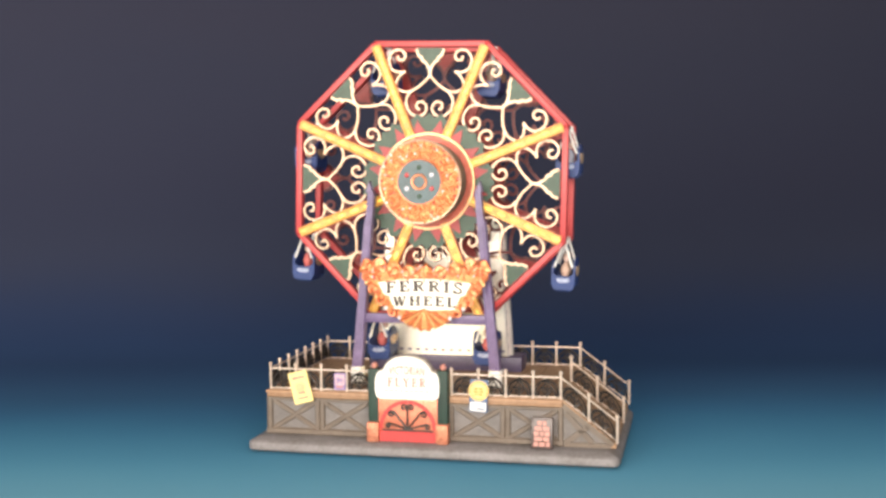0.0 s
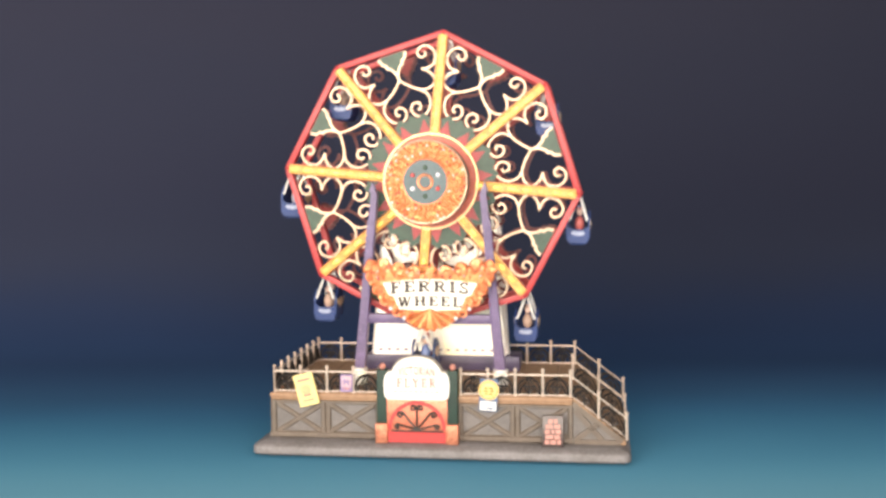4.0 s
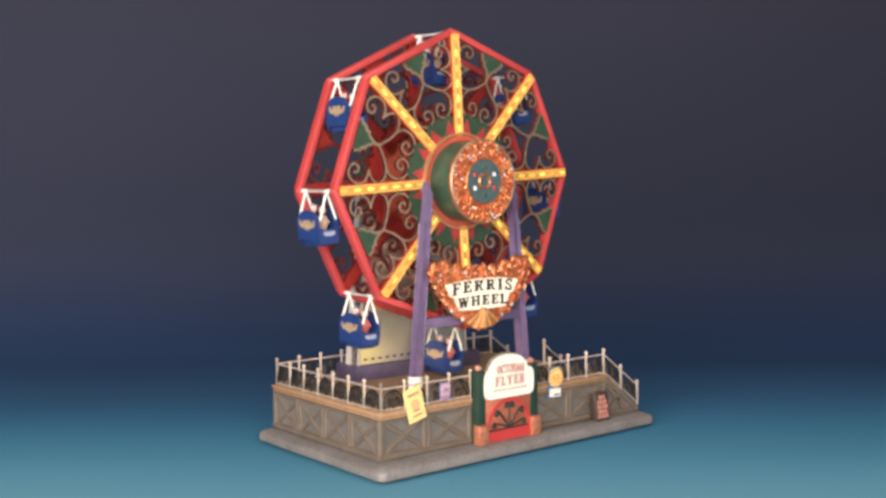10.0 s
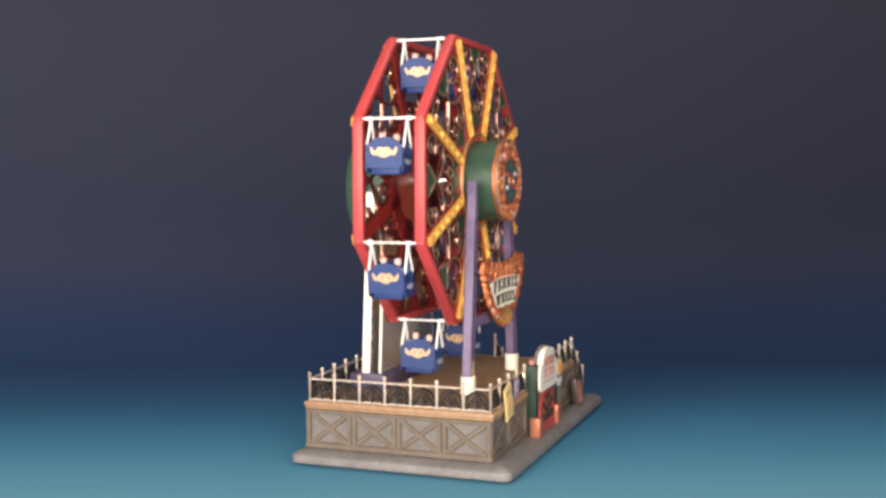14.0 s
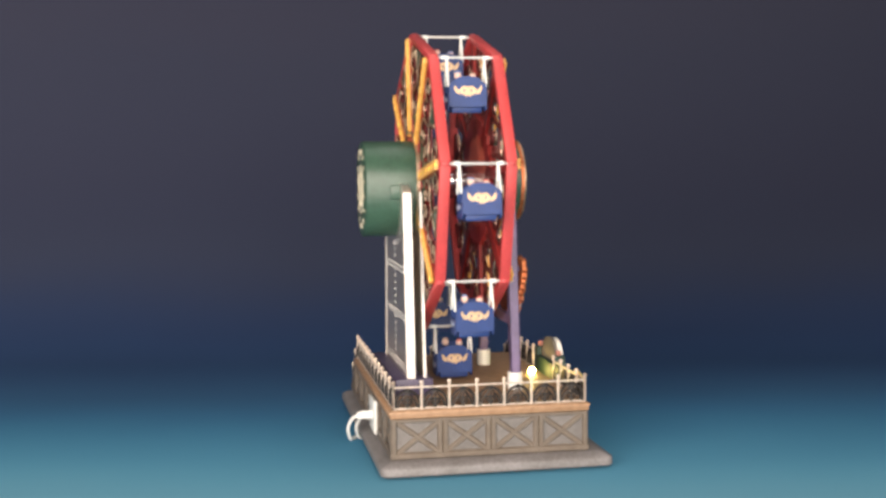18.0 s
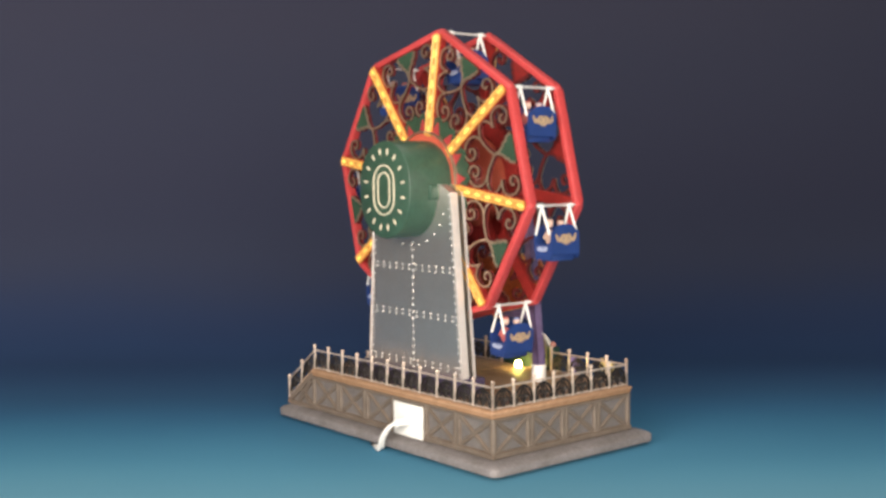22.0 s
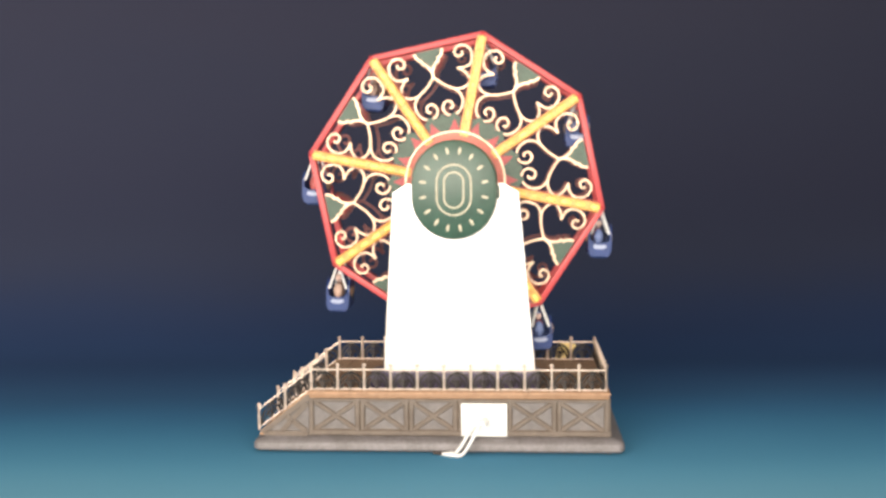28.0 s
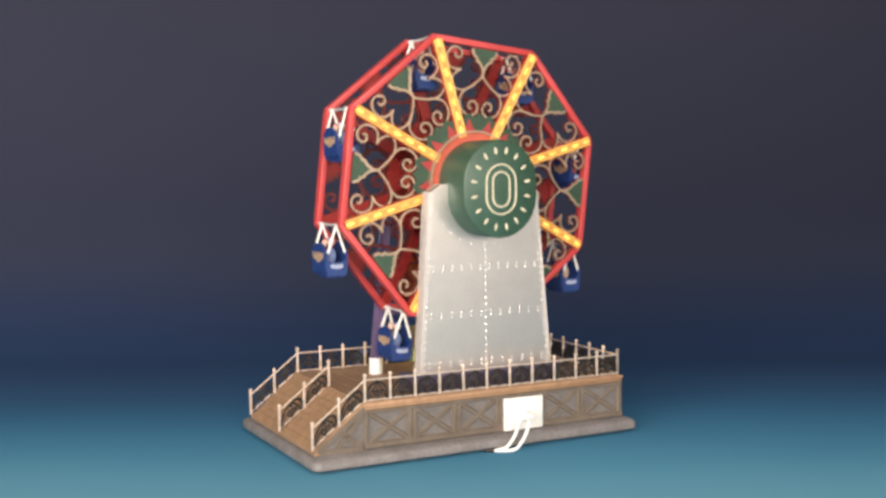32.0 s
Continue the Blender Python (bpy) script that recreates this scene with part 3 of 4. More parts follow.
    part("rivets", rv, RIVET, plate, "rows of bright rivets")
    for i in range(15):
        x = -0.066 + 0.0078 * i
        part("rivet_strip", soft_box(x - 0.0017, x + 0.0017, 0.0314, 0.0323, 0.0632, 0.0650, 0.0003, 1), PURPLE, plate)
    for x0, x1 in ((-0.0715, -0.0588), (0.0468, 0.0385)):
        for i in range(14):
            f = (i + 0.5) / 14
            x, z = x0 + (x1 - x0) * f, 0.062 + 0.145 * f
            part("rivet_strip", soft_box(x - 0.0008, x + 0.0008, 0.0402, 0.0413, z - 0.0017, z + 0.0017, 0.0003, 1), PURPLE, plate)
    # axle
    part("axle", tube(bmesh.new(), [(AX, -0.056, AZ), (AX, 0.07, AZ)], 0.006, 12), CHROME, toy)
    # front hub: green drum with a carved round face
    drum = part("front_hub", tube(bmesh.new(), [(AX, -0.0315, AZ), (AX, -0.0560, AZ)], 0.0335, 40), GREEN, toy, "green enamel hub drum")
    part("hub_face", slab_of(bmesh.new(), circle(AX, AZ, 0.0345, 48), -0.0595, -0.0560), FACE, drum, "orange gilt carved hub face")
    part("hub_medallion", slab_of(bmesh.new(), circle(AX, AZ, 0.0180, 32), -0.0612, -0.0600), SLATE, drum, "slate blue enamel medallion")
    for r, yy, th, n, mat in ((0.0340, -0.0594, 0.0010, 40, CREAM), (0.0188, -0.0606, 0.0008, 30, COPPER), (0.0058, -0.0616, 0.0011, 20, COPPER)):
        part("hub_ring", tube(bmesh.new(), [(x, yy, z) for x, z in circle(AX, AZ, r, n)], th, 6, closed=True), mat, drum)
    rng = random.Random(4)
    # carved face: rings of small curls between beads
    spots = [(r, 2 * math.pi * (i + 0.4 * j) / n) for j, (r, n) in enumerate(((0.0205, 32), (0.0235, 38), (0.0266, 44), (0.0297, 50), (0.0323, 54))) for i in range(n)]
    for r, a in spots:
        r, a = r + rng.uniform(-0.0004, 0.0004), a + rng.uniform(-0.03, 0.03)
        o = part("chip", CHIP[rng.randrange(len(CHIP))], None, drum)
        o.location = (AX + r * math.cos(a), -0.0598, AZ + r * math.sin(a))
        o.rotation_euler = [rng.uniform(-0.7, 0.7), rng.uniform(0, 3.1), rng.uniform(-0.7, 0.7)]
    for a, mat in ((28, PEARL), (90, LEAF), (152, BEADS), (208, PEARL), (270, LEAF), (332, BEADS)):
        a = radians(a)
        part("bead", ball(bmesh.new(), (AX + 0.0118 * math.cos(a), -0.0614, AZ + 0.0118 * math.sin(a)), 0.0020, sy=0.6), mat, drum)
    # back hub: upright oval green housing with a pale pattern
    def oval(r, dz=0.0115, n=14):
        top = [(AX - 0.001 + r * math.cos(math.pi * i / n), 0.2170 + r * math.sin(math.pi * i / n)) for i in range(n + 1)]
        return top + [(AX - 0.001 - r * math.cos(math.pi * i / n), 0.2170 - dz - r * math.sin(math.pi * i / n)) for i in range(n + 1)]
    bm = bmesh.new()
    rings = [[bm.verts.new((x, y, z)) for x, z in oval(r)] for r, y in ((0.0345, 0.0315), (0.0345, 0.0738), (0.0340, 0.0750), (0.0328, 0.0757))]
    for a, b in zip(rings, rings[1:]):
        for i in range(len(a)):
            bm.faces.new((a[i - 1], a[i], b[i], b[i - 1]))
    bm.faces.new(rings[0])
    bm.faces.new(rings[-1])
    house = part("motor_housing", bm, GREEN, toy, "green oval motor housing")
    part("housing_lug", soft_box(AX - 0.0375, AX - 0.030, 0.040, 0.056, 0.203, 0.215, 0.001), GREEN, house)
    for r, dz in ((0.0138, 0.013), (0.0078, 0.013)):
        pts = oval(r, dz)
        part("housing_ring", tube(bmesh.new(), [(x, 0.0758, z + 0.0005) for x, z in pts], 0.00085, 5, closed=True), OVAL, house, "pale painted oval line")
    for i in range(16):
        a = radians(11.25 + 22.5 * i)
        cx, cz = AX - 0.001 + 0.0255 * math.cos(a), 0.2113 + 0.0315 * math.sin(a)
        bm = bmesh.new()
        m = Matrix.Translation((cx, 0.0757, cz)) @ Matrix.Rotation(-a, 4, "Y") @ Matrix.Diagonal((1.0, 0.25, 0.42, 1))
        bmesh.ops.create_uvsphere(bm, u_segments=8, v_segments=5, radius=0.0031, matrix=m)
        part("housing_petal", bm, OVAL, house)


def banner():
    y = -0.0545
    out = [(-0.0620, 0.1470), (-0.0600, 0.1520), (-0.054, 0.1520), (-0.048, 0.1490), (-0.040, 0.1478), (-0.033, 0.1452), (-0.025, 0.1438), (-0.0175, 0.1430), (-0.0075, 0.1418)]
    low = [(-0.0600, 0.1400), (-0.0555, 0.1320), (-0.0500, 0.1240), (-0.0430, 0.1160), (-0.0340, 0.1090), (-0.0240, 0.1020), (-0.0150, 0.0975), (-0.0075, 0.0950)]
    mir = lambda pts: [(-0.015 - x, z) for x, z in pts[::-1][1:]]
    shape = out + mir(out)
    bottom = low + mir(low)
    # the edge is cut into round lobes
    edge = [Vector(p) for p in shape + bottom[::-1]]
    marks = np.cumsum([0.0] + [(edge[(i + 1) % len(edge)] - edge[i]).length for i in range(len(edge))])
    loop = edge + [edge[0]]
    at = lambda q: Vector((float(np.interp(q, marks, [p.x for p in loop])), float(np.interp(q, marks, [p.y for p in loop]))))
    # broad lobes along the top, small ones round the sides and the foot
    top_run = marks[len(shape) - 1]
    cuts = [top_run * i / 9 for i in range(9)] + [top_run + (marks[-1] - top_run) * i / 26 for i in range(27)]
    rim, lobes = [], []
    for c0, c1 in zip(cuts, cuts[1:]):
        p, q = at(c0), at(min(c1, marks[-1] - 1e-6))
        d = (q - p).normalized()
        out_dir = Vector((-d.y, d.x))
        if out_dir.dot((p + q) / 2 - Vector((-0.0075, 0.130))) < 0:
            out_dir = -out_dir
        wide = (q - p).length
        rim += [tuple(p + (q - p) * f + out_dir * wide * h) for f, h in ((0.0, 0.0), (0.12, 0.18), (0.32, 0.33), (0.5, 0.38), (0.68, 0.33), (0.88, 0.18))]
        lobes.append(((p + q) / 2, out_dir, wide))
    bm = slab_of(bmesh.new(), rim, y, y + 0.003)
    board = part("banner", bm, ORANGE, toy, "orange gilt carved banner board")
    for s in (-1, 1):
        for cx, cz, r, a0, tn in ((0.0060, 0.1405, 0.0032, 200, -1.2), (0.0150, 0.1418, 0.0036, 200, -1.2), (0.0245, 0.1432, 0.0040, 200, -1.2), (0.0345, 0.1450, 0.0042, 200, -1.2), (0.0455, 0.1465, 0.0048, 180, -1.2),
                                  (0.0490, 0.1385, 0.0048, 90, -1.2), (0.0440, 0.1275, 0.0045, 90, -1.2), (0.0375, 0.1185, 0.0042, 60, -1.2), (0.0270, 0.1095, 0.0045, 60, -1.2), (0.0150, 0.1045, 0.0050, 40, -1.2), (0.0055, 0.1010, 0.0045, 20, -1.2)):
            bm = tube(bmesh.new(), [(-0.0075 + s * x, y - 0.0006, z) for x, z in curl(cx, cz, r, a0, tn, 12)], 0.0011, 5)
            part("banner_scroll", bm, COPPER, board)
        for cx, cz in ((0.052, 0.145), (0.0495, 0.1330), (0.0415, 0.1215), (0.0330, 0.1125), (0.0215, 0.1045), (0.0400, 0.1482), (0.0290, 0.1455)):
            part("bead", ball(bmesh.new(), (-0.0075 + s * cx, y - 0.0005, cz), 0.0017, sy=0.6), PEARL if cz < 0.114 else GILT, board)
        # shell of rays at the foot
        for i in range(6):
            a = radians(270 + s * (5 + 12 * i))
            p, far = (-0.0075, y - 0.0012, 0.1125), 0.0165 + 0.0010 * i
            part("banner_rib", tube(bmesh.new(), [p, (p[0] + 0.55 * far * math.cos(a), y - 0.0022, p[2] + 0.55 * far * math.sin(a)), (p[0] + far * math.cos(a), y - 0.0010, p[2] + far * math.sin(a))], 0.0005, 6, r_end=0.0016), (GILT, ORANGE)[i % 2], board)
    # each lobe is a raised petal with a bright midrib
    for i, (c, o, wide) in enumerate(lobes):
        side = Vector((-o.y, o.x))
        m = Matrix(((side.x, 0, o.x, c.x - o.x * 0.001), (0, 1, 0, y), (side.y, 0, o.y, c.y - o.y * 0.001), (0, 0, 0, 1)))
        bm = bmesh.new()
        bmesh.ops.create_uvsphere(bm, u_segments=12, v_segments=7, radius=1.0, matrix=m @ Matrix.Diagonal((wide * 0.42, 0.0011, wide * 0.38 + 0.0016, 1)))
        part("petal", bm, (ORANGE, COPPER)[i % 2], board)
        part("banner_rib", tube(bmesh.new(), [m @ Vector((0, -0.0014, wide * 0.30)), m @ Vector((0, -0.0013, -wide * 0.1)), m @ Vector((0, -0.0010, -wide * 0.5 - 0.001))], 0.0005, 5, r_end=0.0008), (COPPER, ORANGE)[i % 2], board)
    rng = random.Random(8)
    count = 0
    while count < 150:
        x, z = rng.uniform(-0.061, 0.046), rng.uniform(0.098, 0.149)
        edge = abs(x + 0.0075)
        if edge > 0.0525 - max(0, 0.146 - z) * (0.42 + 11 * max(0, 0.146 - z)) or (edge < 0.036 and 0.110 < z < 0.138):
            continue
        count += 1
        o = part("chip", CHIP[rng.randrange(len(CHIP))], None, board)
        o.location, o.rotation_euler = (x, y - 0.0003, z), [rng.uniform(-0.7, 0.7), rng.uniform(0, 3.1), rng.uniform(-0.7, 0.7)]
    # ivory scroll with the two words
    top = smooth([(-0.047, 0.1338), (-0.028, 0.1362), (-0.0075, 0.1371), (0.013, 0.1362), (0.032, 0.1338)], 5)
    side_r = [(0.0270, 0.1240), (0.0225, 0.1225), (0.0185, 0.1120)]
    low = smooth([(0.0185, 0.1120), (0.0, 0.1112), (-0.0075, 0.1110), (-0.0150, 0.1112), (-0.0335, 0.1120)], 3)
    bm = slab_of(bmesh.new(), top + side_r[:2] + low + [(-0.0375, 0.1225), (-0.0420, 0.1240)], y - 0.0012, y)
    part("banner_plate", bm, LITPLATE, board, "softly lit ivory name plate")
    serif_word("banner_word", "FERRIS", 0.0087, board, INK, 0.0655, (-0.0075, y - 0.0012, 0.1270), bend=-0.0024, grow=0.14)
    serif_word("banner_word", "WHEEL", 0.0080, board, INK, 0.0535, (-0.0075, y - 0.0012, 0.1150), bend=-0.0014, grow=0.06)
    # brackets to the legs
    for x in (-0.050, 0.035):
        part("bracket", soft_box(x - 0.002, x + 0.002, y + 0.002, -0.0395, 0.142, 0.146, 0.0004), PURPLE, toy)


def booth():
    cx, yf = -0.0130, -0.0925
    for s in (-1, 1):
        x = cx + s * 0.0285
        frame_post = part("booth_post", soft_box(x - 0.0042, x + 0.0042, yf - 0.0005, yf + 0.0085, SLAB_Z - 0.0005, 0.0675, 0.0006), BOTTLE, toy, "dark green booth post")
        part("post_ball", ball(bmesh.new(), (x, yf + 0.004, 0.0697), 0.0027, seg=10), ROSE, frame_post)
        part("pedestal", soft_box(x - 0.0050, x + 0.0050, yf - 0.0040, yf + 0.0045, SLAB_Z - 0.0005, 0.0245, 0.0008), TERRA, toy, "terracotta coloured pedestal")
    back = slab_of(bmesh.new(), [(cx - 0.0285, SLAB_Z), (cx + 0.0285, SLAB_Z), (cx + 0.0285, 0.060), (cx - 0.0285, 0.060)], yf + 0.004, yf + 0.0085)
    part("booth_back", back, BOTTLE, toy)
    half = [(0.0250, 0.0458), (0.0262, 0.0500), (0.0262, 0.0600), (0.0240, 0.0655), (0.0200, 0.0668), (0.0180, 0.0705), (0.0130, 0.0755), (0.0060, 0.0780)]
    pts = smooth([(0.0215, 0.0441)] + half + [(0, 0.0786)], 3)
    shape = [(cx + x, z) for x, z in pts] + [(cx - x, z) for x, z in pts[::-1][1:]]
    sign = part("booth_sign", slab_of(bmesh.new(), shape, yf - 0.0025, yf + 0.002), IVORY, toy, "ivory arched signboard with a dark edge")
    part("sign_backing", slab_of(bmesh.new(), [(cx + (x - cx) * 1.06, 0.042 + (z - 0.042) * 1.035) for x, z in shape], yf + 0.002, yf + 0.0045), TAUPE, sign)
    serif_word("sign_word", "FLYER", 0.0074, sign, LETTER, 0.0318, (cx, yf - 0.0025, 0.0542))
    lettering("sign_word", "VICTORIAN", 0.0100, sign, PALE, 0.0295, (cx, yf - 0.0026, 0.0642), bend=-0.0010, bold=0.022)
    for i in range(9):
        x = cx - 0.0170 + 0.0042 * i
        part("sign_mark", soft_box(x - 0.0015, x + 0.0015, yf - 0.0028, yf - 0.0024, 0.0502, 0.0513, 0.0001, 1), PALE, sign)
    # orange gate with a red arch band and a dark fan of scrolls
    gate = part("gate", soft_box(cx - 0.0245, cx + 0.0245, yf - 0.0005, yf + 0.003, SLAB_Z - 0.0003, 0.0455, 0.0005), GATEFIELD, toy, "orange and red gate with a dark fan of scrolls")
    arch = [(cx + 0.0222 * math.cos(math.pi * i / 20), 0.0195 + 0.0222 * math.sin(math.pi * i / 20)) for i in range(21)]
    part("gate_arch", ribbon(bmesh.new(), arch, 0.0030, yf - 0.0012, yf - 0.0004), GATE, gate, "bright red arch band")
    part("gate_board", soft_box(cx - 0.0244, cx + 0.0244, yf - 0.0014, yf - 0.0003, SLAB_Z, 0.0178, 0.0003, 1), GATE, gate, "bright red lower board")
    for a, L in ((164, 0.0160), (129, 0.0178), (90, 0.0176), (90.01, 0.0176), (51, 0.0178), (16, 0.0160)):
        s = 1 if a > 90.001 else -1
        c, n = math.cos(radians(a)), math.sin(radians(a))
        p0, p1 = (cx + 0.002 * c, 0.0195 + 0.002 * n), (cx + L * c, 0.0195 + L * n)
        q, w = s, 0.0021 if 20 > a or a > 160 else 0.0028
        pts = [p0, p1] + [(p1[0] + (x * c - z * n), p1[1] + (x * n + z * c)) for x, z in curl(0, q * w, w, -90 * q, q * 1.2, 13)]
        part("gate_scroll", tube(bmesh.new(), [(x, yf - 0.0014, z) for x, z in pts], 0.00095, 5), INK, gate)
    part("gate_scroll", tube(bmesh.new(), [(cx - 0.021, yf - 0.0014, 0.0186), (cx + 0.021, yf - 0.0014, 0.0186)], 0.0008, 5), INK, gate)
    part("gate_scroll", slab_of(bmesh.new(), [(cx + 0.004 * math.cos(math.pi * i / 8), 0.0188 + 0.003 * math.sin(math.pi * i / 8)) for i in range(9)], yf - 0.0016, yf - 0.0006), INK, gate)
    # lamp on the deck behind the booth
    part("deck_lamp", ball(bmesh.new(), (-0.013, -0.0725, 0.0500), 0.0030, sz=1.1, seg=12), LAMP, toy, "lit yellow lamp on the deck")
    part("lamp_stem", tube(bmesh.new(), [(-0.013, -0.0725, DECK_Z - 0.0005), (-0.013, -0.0725, 0.0485)], 0.0022, 8), GOLD, toy)


def posters():
    def sheet(name, x, z, w, h, tilt, y, mat, label):
        m = Matrix.Translation((x, y, z)) @ Matrix.Rotation(radians(tilt), 4, "Y")
        bm = soft_box(-w / 2, w / 2, -0.0007, 0.0007, -h / 2, h / 2, 0.0002, 1)
        bm.transform(m)
        return part(name, bm, mat, toy, label), m
    def flat(o, m, x0, x1, z0, z1, mat, name="print", proud=0.0011):
        bm = soft_box(x0, x1, -proud, -0.0006, z0, z1, 0.0001, 1)
        bm.transform(m)
        part(name, bm, mat, o)
    o, m = sheet("poster", -0.1050, 0.0495, 0.0165, 0.0265, -14, -0.0882, YELLOW, "yellow paper poster with a red print")
    disc = slab_of(bmesh.new(), circle(0, 0.0, 0.0042, 14), -0.0011, -0.0006)
    disc.transform(m)
    part("print", disc, RING, o)
    flat(o, m, -0.0055, 0.0055, 0.0072, 0.0092, ROSE)
    flat(o, m, -0.0045, 0.0045, -0.0095, -0.0080, ROSE)
    flat(o, m, -0.0030, 0.0030, -0.0055, -0.0035, ROSE)
    o, m = sheet("poster", -0.0722, 0.0548, 0.0098, 0.0142, 0, -0.0846, LILAC, "small lilac paper poster on the railing")
    flat(o, m, -0.0039, 0.0039, -0.0032, 0.0058, PINKPAPER)
    for x0, x1, z0, z1 in ((-0.0024, -0.0008, -0.0014, 0.0040), (-0.0008, 0.0010, 0.0004, 0.0022), (0.0010, 0.0024, -0.0018, 0.0030)):
        flat(o, m, x0, x1, z0, z1, LILAC, proud=0.0014)
    flat(o, m, -0.0030, 0.0030, -0.0052, -0.0040, ROSE)
    o, m = sheet("poster", 0.0442, 0.0478, 0.0145, 0.0262, 3, -0.0882, SKY, "blue and white poster with a yellow disc")
    disc = slab_of(bmesh.new(), circle(0, 0.0042, 0.0082, 20), -0.0012, -0.0006)
    disc.transform(m)
    part("print", disc, YELLOW, o)
    rim = [(0.0068 * math.cos(math.pi * i / 10), 0.0042 + 0.0068 * math.sin(math.pi * i / 10)) for i in range(21)]
    bm = ribbon(bmesh.new(), rim, 0.0010, -0.0015, -0.0010)
    bm.transform(m)
    part("print", bm, ORANGEINK, o)
    for z, words in ((0.0058, (0.0030, 0.0038)), (0.0034, (0.0044, 0.0040)), (0.0010, (0.0028, 0.0034))):
        x = -(sum(words) + 0.0007) / 2
        for w in words:
            flat(o, m, x, x + w, z - 0.0008, z + 0.0008, ORANGEINK, proud=0.0016)
            x += w + 0.0007
    flat(o, m, -0.0064, 0.0064, -0.0122, -0.0052, IVORY)
    flat(o, m, -0.0010, 0.0050, -0.0112, -0.0096, SKY, proud=0.0014)
    # notice board on the slab
    m = Matrix.Translation((0.0955, -0.0935, 0.0205)) @ Matrix.Rotation(radians(-8), 4, "X")
    bm = soft_box(-0.0085, 0.0085, -0.0012, 0.0045, -0.0122, 0.0130, 0.0008)
    bm.transform(m)
    o = part("notice_board", bm, SIGN, toy, "black notice board with red lines, leaning on the wall")
    for i, words in enumerate(((0.0036, 0.0030), (0.0058, 0.0050), (0.0042, 0.0028, 0.0040), (0.0062, 0.0048), (0.0036, 0.0046, 0.0030))):
        x = -(sum(words) + 0.0008 * (len(words) - 1)) / 2
        for w in words:
            bm = soft_box(x, x + w, -0.0017, -0.0011, 0.0066 - 0.0041 * i, 0.0100 - 0.0041 * i, 0.0003, 1)
            bm.transform(m)
            part("notice_line", bm, ROSE, o)
            x += w + 0.0008


def cord():
    sock = part("socket_plate", soft_box(-0.0525, -0.0150, WY1, WY1 + 0.0024, 0.0095, 0.0368, 0.0006), WHITE, toy, "white power socket plate")
    part("plug", tube(bmesh.new(), [(-0.034, WY1 + 0.002, 0.0225), (-0.033, WY1 + 0.010, 0.0225), (-0.032, WY1 + 0.014, 0.0215)], 0.0042, 12, r_end=0.0032), WHITE, sock)
    for dx, dy in ((0.0, 0.0), (0.0050, -0.0075)):
        pts = smooth([(-0.0325 + dx * 0.3, WY1 + 0.012, 0.0218), (-0.029 + dx, WY1 + 0.0180 + dy, 0.0190), (-0.0235 + dx, WY1 + 0.0215 + dy, 0.0095), (-0.017 + dx, WY1 + 0.0190 + dy, -0.0008), (-0.010 + dx * 0.5, WY1 + 0.0160 + dy, -0.0028), (0.000, WY1 + 0.0110, -0.0028)], 5)
        part("power_cord", tube(bmesh.new(), pts, 0.0014, 8), WHITE, sock, "white power cord looping down to the ground")
    part("cord_tip", tube(bmesh.new(), [(-0.0005, WY1 + 0.0110, -0.0028), (0.0075, WY1 + 0.0085, -0.0026)], 0.0015, 8), IRON, sock, "dark end of the cord")


# ---- the wheel ----
R, INR = 0.1245, 0.1245 * math.cos(radians(22.5))
YF, YB = -0.0280, 0.0290


def sector_curves():
    """Cream scroll lines of one sector, for the half with positive side; side and radius in metres."""
    lobe = smooth([(0.0, 0.0885), (0.0086, 0.0800), (0.0160, 0.0757), (0.0230, 0.0752), (0.0283, 0.0785), (0.0286, 0.0840), (0.0252, 0.0892), (0.0211, 0.0920)], 4)
    upper = smooth([(0.0211, 0.0920), (0.0275, 0.0915), (0.0325, 0.0935), (0.0352, 0.0985), (0.0350, 0.1045), (0.0308, 0.1093), (0.0252, 0.1096), (0.0215, 0.1060), (0.0228, 0.1017), (0.0272, 0.1018), (0.0278, 0.1052)], 4)
    wave = smooth([(0.0, 0.0885), (0.0008, 0.0944), (0.0045, 0.1000), (0.0068, 0.1008), (0.0072, 0.1040), (0.0098, 0.1050), (0.0119, 0.1105)], 3)
    lower = smooth([(0.0086, 0.0800), (0.0160, 0.0750), (0.0198, 0.0695), (0.0196, 0.0630), (0.0160, 0.0570), (0.0098, 0.0545), (0.0040, 0.0570), (0.0025, 0.0625), (0.0060, 0.0668), (0.0105, 0.0655), (0.0108, 0.0612), (0.0080, 0.0605)], 4)
    return lobe, upper, wave, lower


